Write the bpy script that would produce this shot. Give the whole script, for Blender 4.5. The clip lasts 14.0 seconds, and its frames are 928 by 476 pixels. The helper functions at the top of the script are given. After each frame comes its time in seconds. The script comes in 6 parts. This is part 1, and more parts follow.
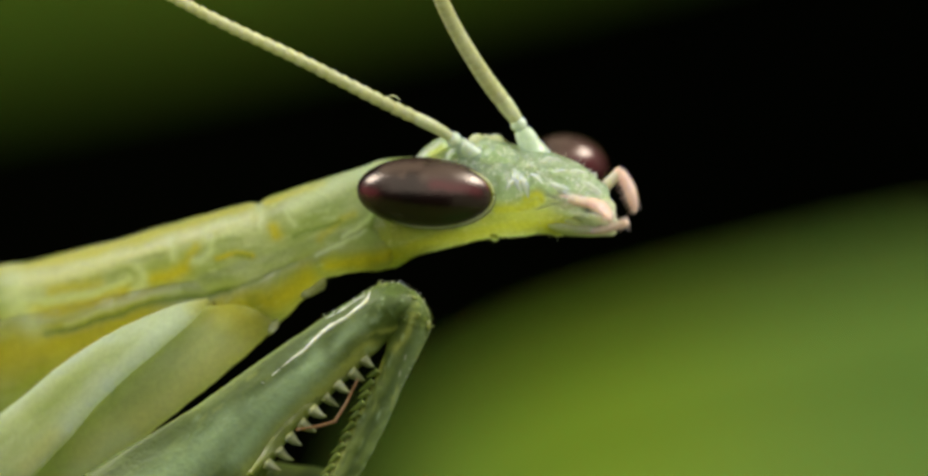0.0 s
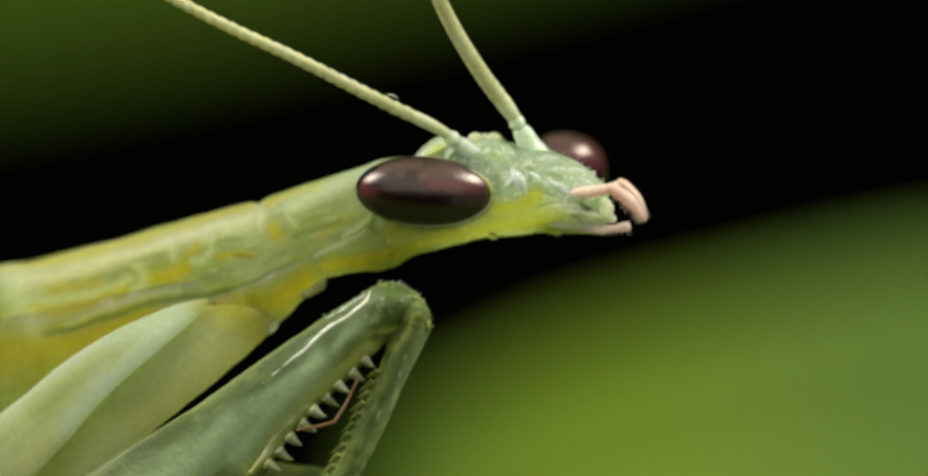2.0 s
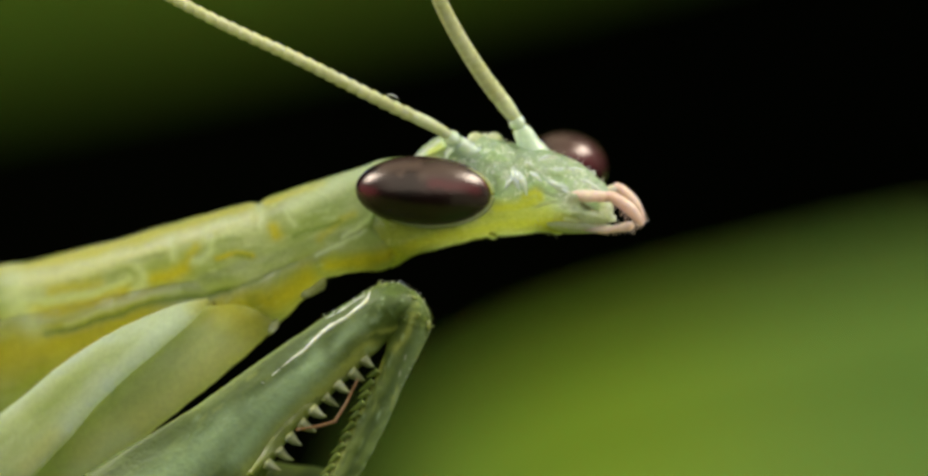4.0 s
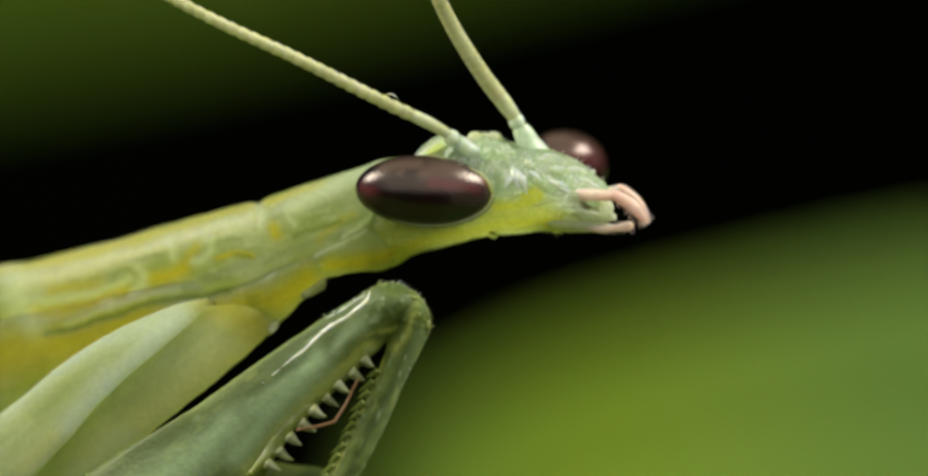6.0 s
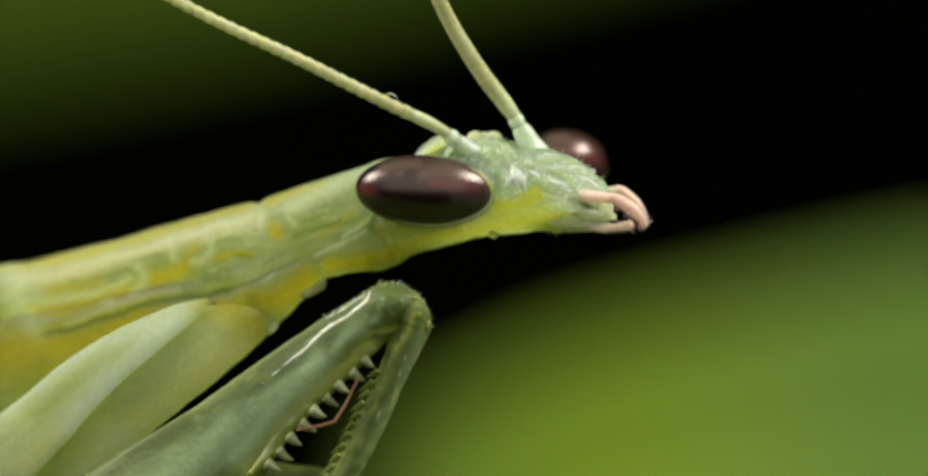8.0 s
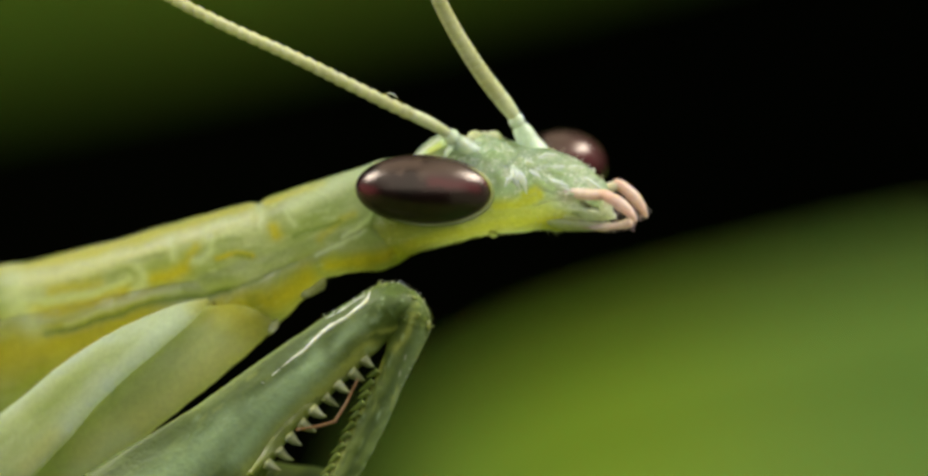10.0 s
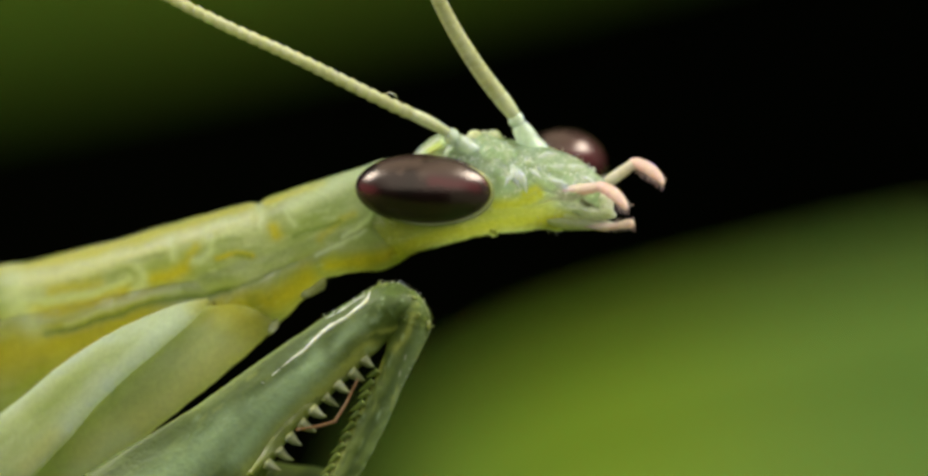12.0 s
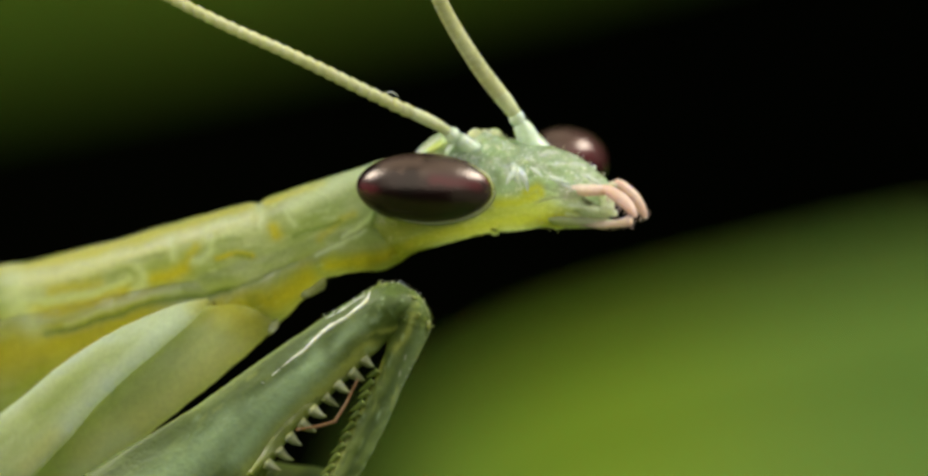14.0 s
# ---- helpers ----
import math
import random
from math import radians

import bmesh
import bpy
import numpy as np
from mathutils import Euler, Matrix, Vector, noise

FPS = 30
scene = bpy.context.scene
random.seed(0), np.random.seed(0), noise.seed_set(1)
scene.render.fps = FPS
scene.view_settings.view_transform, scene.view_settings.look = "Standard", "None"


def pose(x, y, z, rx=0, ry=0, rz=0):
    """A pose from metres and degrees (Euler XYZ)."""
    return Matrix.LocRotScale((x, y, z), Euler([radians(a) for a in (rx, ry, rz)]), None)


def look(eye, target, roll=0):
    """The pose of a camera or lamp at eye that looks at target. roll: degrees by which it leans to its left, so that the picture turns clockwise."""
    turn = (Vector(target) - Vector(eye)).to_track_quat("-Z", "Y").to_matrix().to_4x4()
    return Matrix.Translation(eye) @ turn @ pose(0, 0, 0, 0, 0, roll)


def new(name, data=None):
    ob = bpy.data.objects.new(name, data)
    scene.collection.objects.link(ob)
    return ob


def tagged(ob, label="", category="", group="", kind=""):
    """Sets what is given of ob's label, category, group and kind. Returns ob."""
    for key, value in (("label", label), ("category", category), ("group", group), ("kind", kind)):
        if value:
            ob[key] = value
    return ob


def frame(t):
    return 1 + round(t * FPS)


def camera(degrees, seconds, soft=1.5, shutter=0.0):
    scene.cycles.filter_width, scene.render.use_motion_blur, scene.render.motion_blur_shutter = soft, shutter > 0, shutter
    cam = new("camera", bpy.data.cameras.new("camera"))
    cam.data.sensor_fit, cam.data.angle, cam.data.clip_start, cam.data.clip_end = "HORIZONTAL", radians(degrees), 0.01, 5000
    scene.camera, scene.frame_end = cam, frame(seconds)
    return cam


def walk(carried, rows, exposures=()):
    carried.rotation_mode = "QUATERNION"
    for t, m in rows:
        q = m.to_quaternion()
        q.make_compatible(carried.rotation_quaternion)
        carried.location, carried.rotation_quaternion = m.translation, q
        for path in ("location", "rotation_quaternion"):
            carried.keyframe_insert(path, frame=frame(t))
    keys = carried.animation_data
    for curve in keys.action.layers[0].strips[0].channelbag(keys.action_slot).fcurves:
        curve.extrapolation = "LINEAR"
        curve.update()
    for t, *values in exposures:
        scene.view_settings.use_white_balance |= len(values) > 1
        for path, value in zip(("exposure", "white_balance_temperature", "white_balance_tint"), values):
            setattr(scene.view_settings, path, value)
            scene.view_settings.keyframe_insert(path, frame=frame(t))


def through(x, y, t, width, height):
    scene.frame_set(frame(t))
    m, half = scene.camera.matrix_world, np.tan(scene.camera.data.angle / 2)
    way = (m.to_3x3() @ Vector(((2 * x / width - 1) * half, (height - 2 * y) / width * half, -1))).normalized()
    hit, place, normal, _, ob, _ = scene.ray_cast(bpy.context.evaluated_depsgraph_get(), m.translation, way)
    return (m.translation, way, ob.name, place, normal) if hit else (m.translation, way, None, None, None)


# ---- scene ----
# A living mantis in extreme close-up before broad leaves, lit by two soft flashes.
# Mesh helpers below take millimetres; the insect is about 6 mm across the eyes.
from mathutils.bvhtree import BVHTree

cam = camera(5.7248, 14.0, soft=3.0, shutter=0.9)
HEIGHT = 0.35
STAND = look((0, -0.2, HEIGHT), (0, 0, HEIGHT))
walk(cam, [(0.0, STAND), (14.0, STAND)])
cam.data.dof.use_dof = True
cam.data.dof.focus_distance = 0.1988
cam.data.dof.aperture_fstop = 36.0

# ---- light ----
world = bpy.data.worlds.new("night_shade")
scene.world = world
world.use_nodes = True
world.node_tree.nodes["Background"].inputs["Color"].default_value = (1.0, 1.0, 0.84, 1)
world.node_tree.nodes["Background"].inputs["Strength"].default_value = 0.30


def softbox(name, eye, watts, wide, tall, colour):
    lamp = bpy.data.lights.new(name, "AREA")
    lamp.shape, lamp.size, lamp.size_y = "RECTANGLE", wide, tall
    lamp.energy, lamp.color = watts, colour
    ob = new(name, lamp)
    ob.matrix_world = look(eye, (0.0, 0.0, HEIGHT - 0.001))


softbox("flash_one", (-0.122, -0.012, HEIGHT + 0.105), 0.42, 0.058, 0.058, (1.0, 0.945, 0.83))
softbox("flash_two", (0.106, -0.010, HEIGHT + 0.115), 0.44, 0.085, 0.046, (1.0, 0.95, 0.83))
softbox("flash_diffuser", (0.0, -0.150, HEIGHT + 0.085), 0.25, 0.30, 0.20, (1.0, 0.945, 0.83))
scene.view_settings.exposure = -0.03


# ---- materials ----
def base_material(name):
    m = bpy.data.materials.new(name)
    m.use_nodes = True
    return m, m.node_tree, m.node_tree.nodes["Principled BSDF"]


def node(tree, kind, **values):
    n = tree.nodes.new(kind)
    for key, value in values.items():
        n.inputs[key.replace("_", " ")].default_value = value
    return n


def ramp(tree, source, stops):
    r = tree.nodes.new("ShaderNodeValToRGB")
    while len(r.color_ramp.elements) < len(stops):
        r.color_ramp.elements.new(0.5)
    for e, (at, c) in zip(r.color_ramp.elements, stops):
        e.position, e.color = at, (*c, 1)
    tree.links.new(source, r.inputs["Fac"])
    return r.outputs["Color"]


def mapped(tree, turn, scale):
    """Object coordinates in millimetres, turned about y and squeezed."""
    co = tree.nodes.new("ShaderNodeTexCoord")
    a = tree.nodes.new("ShaderNodeMapping")
    a.inputs["Rotation"].default_value = (0, radians(turn), 0)
    a.inputs["Scale"].default_value = (1000, 1000, 1000)
    b = tree.nodes.new("ShaderNodeMapping")
    b.inputs["Scale"].default_value = scale
    tree.links.new(co.outputs["Object"], a.inputs["Vector"])
    tree.links.new(a.outputs["Vector"], b.inputs["Vector"])
    return b.outputs["Vector"]


def blend(tree, fac, a, b, how="MIX"):
    m = tree.nodes.new("ShaderNodeMix")
    m.data_type, m.blend_type = "RGBA", how
    for value, socket in ((fac, m.inputs["Factor"]), (a, m.inputs["A"]), (b, m.inputs["B"])):
        if isinstance(value, (int, float)):
            socket.default_value = value
        elif isinstance(value, tuple):
            socket.default_value = (*value, 1)
        else:
            tree.links.new(value, socket)
    return m.outputs["Result"]


def chitin(name, stops, turn=0, scale=(1, 1, 1), size=1.0, fine=9.0, speck=None, rough=0.32, through=0.9, bump=0.25, depth=1.2, bands=None, lower=None, thin=0.4, wet=0.25, marks=(), spec=0.5):
    """Translucent insect skin: colour drifting with the fat body beneath, fine grain, glints painted as pale specks,
    and relief.
    """
    m, tree, b = base_material(name)
    v = mapped(tree, turn, scale)
    n = node(tree, "ShaderNodeTexNoise", Scale=size, Detail=3.0, Distortion=0.6)
    tree.links.new(v, n.inputs["Vector"])
    col = ramp(tree, n.outputs["Fac"], stops)
    v2 = mapped(tree, turn, (1, 1, 1))
    if bands:
        uv = tree.nodes.new("ShaderNodeTexCoord")
        xyz = tree.nodes.new("ShaderNodeSeparateXYZ")
        tree.links.new(uv.outputs["UV"], xyz.inputs["Vector"])
        wob = node(tree, "ShaderNodeMath")
        wob.operation = "MULTIPLY_ADD"
        tree.links.new(n.outputs["Fac"], wob.inputs[0])
        wob.inputs[1].default_value = bands[1]
        tree.links.new(xyz.outputs["Y"], wob.inputs[2])
        col = blend(tree, bands[2], col, ramp(tree, wob.outputs[0], [(p + bands[1] / 2, c) for p, c in bands[0]]))
    if lower:
        xyz = tree.nodes.new("ShaderNodeSeparateXYZ")
        tree.links.new(v2, xyz.inputs["Vector"])
        wob = node(tree, "ShaderNodeMath")
        wob.operation = "MULTIPLY_ADD"
        tree.links.new(n.outputs["Fac"], wob.inputs[0])
        wob.inputs[1].default_value = 0.9
        tree.links.new(xyz.outputs["Z"], wob.inputs[2])
        span = node(tree, "ShaderNodeMapRange")
        span.inputs["From Min"].default_value, span.inputs["From Max"].default_value = lower[1], lower[2]
        tree.links.new(wob.outputs[0], span.inputs["Value"])
        col = blend(tree, span.outputs["Result"], lower[0], col)
    if speck:
        w = node(tree, "ShaderNodeTexNoise", Scale=speck[1], Detail=2.0, Distortion=1.5)
        tree.links.new(v2, w.inputs["Vector"])
        f = ramp(tree, w.outputs["Fac"], [(speck[2], (0, 0, 0)), (speck[2] + 0.07, (1, 1, 1))])
        col = blend(tree, f, col, speck[0])
    for layer, tone in marks:
        mark = tree.nodes.new("ShaderNodeAttribute")
        part_of = node(tree, "ShaderNodeMath")
        part_of.operation = "MULTIPLY"
        part_of.inputs[1].default_value = 0.85
        mark.attribute_name = layer
        tone2 = tuple(min(1.0, 1.18 * c + 0.01) for c in tone)
        tree.links.new(mark.outputs["Fac"], part_of.inputs[0])
        col = blend(tree, part_of.outputs[0], col, blend(tree, n.outputs["Fac"], tone, tone2))
    g = node(tree, "ShaderNodeTexNoise", Scale=fine, Detail=4.0, Roughness=0.65)
    tree.links.new(v2, g.inputs["Vector"])
    shade = ramp(tree, g.outputs["Fac"], [(0.3, (0.86, 0.87, 0.85)), (0.7, (1.0, 1.0, 1.0))])
    col = blend(tree, 1.0, col, shade, "MULTIPLY")
    tree.links.new(col, b.inputs["Base Color"])
    b.inputs["Roughness"].default_value = rough
    b.inputs["Subsurface Weight"].default_value = through
    b.inputs["Subsurface Radius"].default_value = (1.0, 0.9, 0.35)
    b.inputs["Subsurface Scale"].default_value = depth * 0.001
    b.inputs["Specular IOR Level"].default_value = spec
    bp = node(tree, "ShaderNodeBump", Strength=bump, Distance=0.00006)
    tree.links.new(g.outputs["Fac"], bp.inputs["Height"])
    tree.links.new(bp.outputs["Normal"], b.inputs["Normal"])
    b.inputs["Coat Weight"].default_value = wet
    b.inputs["Coat Roughness"].default_value = 0.18
    # thin cuticle: part of the light goes through and glows on the shaded side
    glow = tree.nodes.new("ShaderNodeBsdfTranslucent")
    tree.links.new(col, glow.inputs["Color"])
    both = tree.nodes.new("ShaderNodeMixShader")
    both.inputs["Fac"].default_value = thin
    tree.links.new(b.outputs["BSDF"], both.inputs[1])
    tree.links.new(glow.outputs["BSDF"], both.inputs[2])
    tree.links.new(both.outputs["Shader"], tree.nodes["Material Output"].inputs["Surface"])
    return m


YELLOW = (0.61, 0.53, 0.02)
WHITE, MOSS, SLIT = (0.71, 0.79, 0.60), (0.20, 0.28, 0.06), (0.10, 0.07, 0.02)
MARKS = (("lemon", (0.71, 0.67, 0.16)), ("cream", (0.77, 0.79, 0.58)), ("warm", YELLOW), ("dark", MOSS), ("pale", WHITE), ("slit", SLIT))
SHELL = chitin("thorax_skin", [(0.30, (0.36, 0.44, 0.15)), (0.45, (0.42, 0.50, 0.23)), (0.58, (0.52, 0.59, 0.36)), (0.7, (0.59, 0.65, 0.46))], turn=17, scale=(0.4, 1.2, 1.5), size=1.0, bump=0.12, marks=MARKS, rough=0.38, wet=0.10, thin=0.80, depth=1.8)
FACE = chitin("face_skin", [(0.3, (0.46, 0.59, 0.37)), (0.5, (0.59, 0.72, 0.52)), (0.7, (0.69, 0.80, 0.62))], size=1.6, speck=((0.90, 0.95, 0.88), 5.5, 0.57), rough=0.22, bump=0.9, marks=(("warm", (0.74, 0.68, 0.015)), ("dark", (0.34, 0.44, 0.22)), ("pale", (0.92, 0.95, 0.90)), ("slit", SLIT)), wet=0.85, thin=0.80, depth=1.8)
COXA = chitin("coxa_skin", [(0.3, (0.54, 0.62, 0.27)), (0.5, (0.64, 0.71, 0.38)), (0.7, (0.73, 0.79, 0.52))], turn=34, scale=(0.25, 1, 1.7), size=1.0, bump=0.08, rough=0.5, wet=0.0, spec=0.2, thin=0.72, depth=1.2,
              marks=(("dark", (0.29, 0.37, 0.10)), ("warm", (0.74, 0.73, 0.36)), ("pale", (0.75, 0.83, 0.68)), ("yellow", (0.52, 0.50, 0.06))))
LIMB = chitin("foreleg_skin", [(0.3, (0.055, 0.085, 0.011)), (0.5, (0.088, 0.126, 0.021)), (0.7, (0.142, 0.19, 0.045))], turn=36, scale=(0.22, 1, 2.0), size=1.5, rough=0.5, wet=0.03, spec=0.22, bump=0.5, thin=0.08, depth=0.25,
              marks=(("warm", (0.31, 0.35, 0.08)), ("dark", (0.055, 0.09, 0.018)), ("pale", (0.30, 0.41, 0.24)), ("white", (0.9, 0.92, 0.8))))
GLINT = chitin("keel_glint", [(0.3, (0.60, 0.66, 0.52)), (0.7, (0.82, 0.86, 0.76))], size=3.0, rough=0.2, wet=0.8, depth=0.08, thin=0.1)
SPINE = chitin("spine_skin", [(0.3, (0.14, 0.16, 0.07)), (0.7, (0.26, 0.29, 0.17))], size=3.0, rough=0.5, wet=0.0, depth=0.15, thin=0.15)
FEELER = chitin("antenna_skin", [(0.3, (0.60, 0.62, 0.32)), (0.7, (0.73, 0.75, 0.49))], size=4.0, rough=0.42, depth=0.12, thin=0.5)
STEM = chitin("antenna_stem_skin", [(0.3, (0.62, 0.67, 0.40)), (0.7, (0.74, 0.78, 0.55))], size=4.0, rough=0.4, depth=0.12)
SCAPE = chitin("antenna_base_skin", [(0.3, (0.55, 0.68, 0.54)), (0.7, (0.73, 0.83, 0.72))], size=3.0, depth=0.5, rough=0.25, wet=0.5, bump=0.5)
PINK = chitin("palp_skin", [(0.3, (0.78, 0.55, 0.49)), (0.7, (0.87, 0.69, 0.63))], size=3.0, thin=0.5, depth=0.25, bump=0.4)
BLUSH = chitin("inner_palp_skin", [(0.3, (0.78, 0.60, 0.54)), (0.7, (0.87, 0.74, 0.67))], size=3.0, thin=0.5, depth=0.25)
WAN = chitin("palp_base_skin", [(0.3, (0.68, 0.64, 0.50)), (0.7, (0.80, 0.77, 0.64))], size=3.0, depth=0.15)
LIPS = chitin("mouth_skin", [(0.3, (0.78, 0.82, 0.60)), (0.7, (0.90, 0.93, 0.80))], size=3.5, rough=0.22, thin=0.75, depth=0.5, through=0.6)
RIM = chitin("femur_edge_skin", [(0.3, (0.14, 0.18, 0.035)), (0.7, (0.22, 0.26, 0.07))], size=2.0, depth=0.3, thin=0.1)
FLAP = chitin("flap_skin", [(0.3, (0.58, 0.60, 0.32)), (0.7, (0.74, 0.76, 0.55))], size=4.0, depth=0.5, thin=0.65)
LID = chitin("eye_rim_skin", [(0.3, (0.44, 0.50, 0.15)), (0.7, (0.56, 0.60, 0.26))], size=1.5)
PEARL = chitin("pearl_skin", [(0.3, (0.78, 0.85, 0.76)), (0.7, (0.92, 0.95, 0.90))], size=5.0, rough=0.2, wet=0.8, thin=0.55, depth=0.3)
OCELLUS = chitin("ocellus_skin", [(0.3, (0.66, 0.69, 0.42)), (0.7, (0.77, 0.79, 0.56))], size=3.0, rough=0.15, thin=0.6)
RUST = chitin("tarsus_skin", [(0.3, (0.20, 0.10, 0.05)), (0.7, (0.30, 0.17, 0.09))], size=4.0, depth=0.1)


def eye_material():
    m, tree, b = base_material("compound_eye")
    v = mapped(tree, 0, (1, 1, 1))
    n = node(tree, "ShaderNodeTexNoise", Scale=1.5, Detail=4.0, Distortion=0.5)
    tree.links.new(v, n.inputs["Vector"])
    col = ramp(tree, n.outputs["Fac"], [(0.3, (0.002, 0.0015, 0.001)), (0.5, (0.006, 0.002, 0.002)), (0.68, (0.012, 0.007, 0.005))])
    # brown includes the diffuser's sheen, the green layer a leaf's reflection, both painted
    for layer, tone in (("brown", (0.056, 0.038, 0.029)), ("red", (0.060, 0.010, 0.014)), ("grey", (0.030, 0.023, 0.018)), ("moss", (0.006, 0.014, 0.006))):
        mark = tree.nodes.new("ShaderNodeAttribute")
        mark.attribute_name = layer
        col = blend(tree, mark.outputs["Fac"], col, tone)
    tree.links.new(col, b.inputs["Base Color"])
    f = node(tree, "ShaderNodeTexVoronoi", Scale=26.0)
    tree.links.new(v, f.inputs["Vector"])
    bp = node(tree, "ShaderNodeBump", Strength=0.3, Distance=0.00001)
    tree.links.new(f.outputs["Distance"], bp.inputs["Height"])
    tree.links.new(bp.outputs["Normal"], b.inputs["Normal"])
    b.inputs["Roughness"].default_value = 0.25
    b.inputs["Specular IOR Level"].default_value = 0.58
    b.inputs["Specular Tint"].default_value = (1.0, 0.84, 0.76, 1)
    return m


EYE = eye_material()


def leaf_material(name, dark, light, heart=None):
    m, tree, b = base_material(name)
    v = mapped(tree, 0, (0.012, 0.11, 1))
    n = node(tree, "ShaderNodeTexNoise", Scale=1.0, Detail=5.0, Roughness=0.6)
    tree.links.new(v, n.inputs["Vector"])
    v2 = mapped(tree, 0, (0.06, 0.06, 0.06))
    k = node(tree, "ShaderNodeTexNoise", Scale=1.0, Detail=2.0)
    tree.links.new(v2, k.inputs["Vector"])
    col = blend(tree, 0.5, ramp(tree, n.outputs["Fac"], [(0.38, dark), (0.62, light)]), ramp(tree, k.outputs["Fac"], [(0.35, dark), (0.65, light)]))
    if heart:
        # a paler yellowish heart of the blade
        away = node(tree, "ShaderNodeVectorMath")
        away.operation = "DISTANCE"
        away.inputs[1].default_value = heart[0]
        tree.links.new(mapped(tree, 0, (1, 1, 0)), away.inputs[0])
        near = node(tree, "ShaderNodeMapRange")
        near.interpolation_type = "SMOOTHSTEP"
        near.inputs["From Min"].default_value, near.inputs["From Max"].default_value = heart[1], 0.0
        tree.links.new(away.outputs["Value"], near.inputs["Value"])
        col = blend(tree, near.outputs["Result"], col, heart[2])
    tree.links.new(col, b.inputs["Base Color"])
    b.inputs["Roughness"].default_value = 0.6
    b.inputs["Specular IOR Level"].default_value = 0.08
    b.inputs["Subsurface Weight"].default_value = 0.15
    b.inputs["Subsurface Scale"].default_value = 0.0008
    return m


LEAF = leaf_material("fresh_leaf", (0.060, 0.128, 0.024), (0.098, 0.158, 0.024), ((27.0, -14.5, 0.0), 10.0, (0.104, 0.168, 0.010)))
OLD_LEAF = leaf_material("deep_leaf", (0.070, 0.140, 0.010), (0.115, 0.185, 0.014))
YOUNG = leaf_material("young_leaf", (0.040, 0.068, 0.010), (0.07, 0.10, 0.016))
STALK = leaf_material("leaf_stalk", (0.08, 0.13, 0.015), (0.15, 0.19, 0.03))


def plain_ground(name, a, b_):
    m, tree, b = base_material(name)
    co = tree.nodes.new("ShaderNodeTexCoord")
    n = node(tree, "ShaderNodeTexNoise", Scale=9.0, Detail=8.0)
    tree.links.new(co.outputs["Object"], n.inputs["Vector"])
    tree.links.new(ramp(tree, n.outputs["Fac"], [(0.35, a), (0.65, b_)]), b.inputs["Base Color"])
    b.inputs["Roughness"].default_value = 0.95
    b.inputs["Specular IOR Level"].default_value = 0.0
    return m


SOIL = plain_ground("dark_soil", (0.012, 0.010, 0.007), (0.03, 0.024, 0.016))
DARK = plain_ground("dark_backdrop", (0.002, 0.003, 0.0015), (0.005, 0.006, 0.003))


# ---- shaping ----
def part(name, bm, material, parent=None, label="", smooth=True):
    """Links a bmesh in millimetres as one mesh under its thing."""
    bmesh.ops.recalc_face_normals(bm, faces=bm.faces)
    bmesh.ops.scale(bm, vec=(0.001, 0.001, 0.001), verts=bm.verts)
    me = bpy.data.meshes.new(name)
    bm.to_mesh(me)
    bm.free()
    for p in me.polygons:
        p.use_smooth = smooth
    me.materials.append(material)
    ob = new(name, me)
    ob.parent = parent
    return tagged(ob, label=label)


def glide(rows, steps):
    """Rows of numbers joined by a smooth curve (Catmull-Rom), steps to each span."""
    r = [np.array(x, float) for x in rows]
    r = [2 * r[0] - r[1], *r, 2 * r[-1] - r[-2]]
    out = []
    for i in range(1, len(r) - 2):
        for k in range(steps):
            t = k / steps
            a, b, c, d = r[i - 1:i + 3]
            out.append(0.5 * (2 * b + (c - a) * t + (2 * a - 5 * b + 4 * c - d) * t * t + (3 * b - a - 3 * c + d) * t ** 3))
    return out + [r[-2]]


def skin(bm, rings):
    """Closes a row of vertex rings into a tube with capped ends; u runs along it, v around it."""
    uv = bm.loops.layers.uv.verify()
    m = len(rings) - 1
    for k, (a, b) in enumerate(zip(rings, rings[1:])):
        n = len(a)
        for i in range(n):
            f = bm.faces.new((a[i], a[(i + 1) % n], b[(i + 1) % n], b[i]))
            for loop, at in zip(f.loops, ((k / m, i / n), (k / m, (i + 1) / n), ((k + 1) / m, (i + 1) / n), ((k + 1) / m, i / n))):
                loop[uv].uv = at
    bm.faces.new(rings[0])
    bm.faces.new(rings[-1][::-1])


def loft(bm, stations, n=28, steps=5, square=1.0, rough=0.0):
    """A body along x from stations of x, top, bottom, middle y, half width."""
    rings = []
    for x, top, low, yc, yh in glide(stations, steps):
        ring = []
        for i in range(n):
            a = 2 * math.pi * i / n
            c, s = math.cos(a), math.sin(a)
            c, s = math.copysign(abs(c) ** square, c), math.copysign(abs(s) ** square, s)
            p = Vector((x, yc + max(yh, 0.01) * c, (top + low) / 2 + max(top - low, 0.02) / 2 * s))
            if rough:
                p += rough * noise.noise_vector(p * 2.2)
            ring.append(bm.verts.new(p))
        rings.append(ring)
    skin(bm, rings)
    return bm


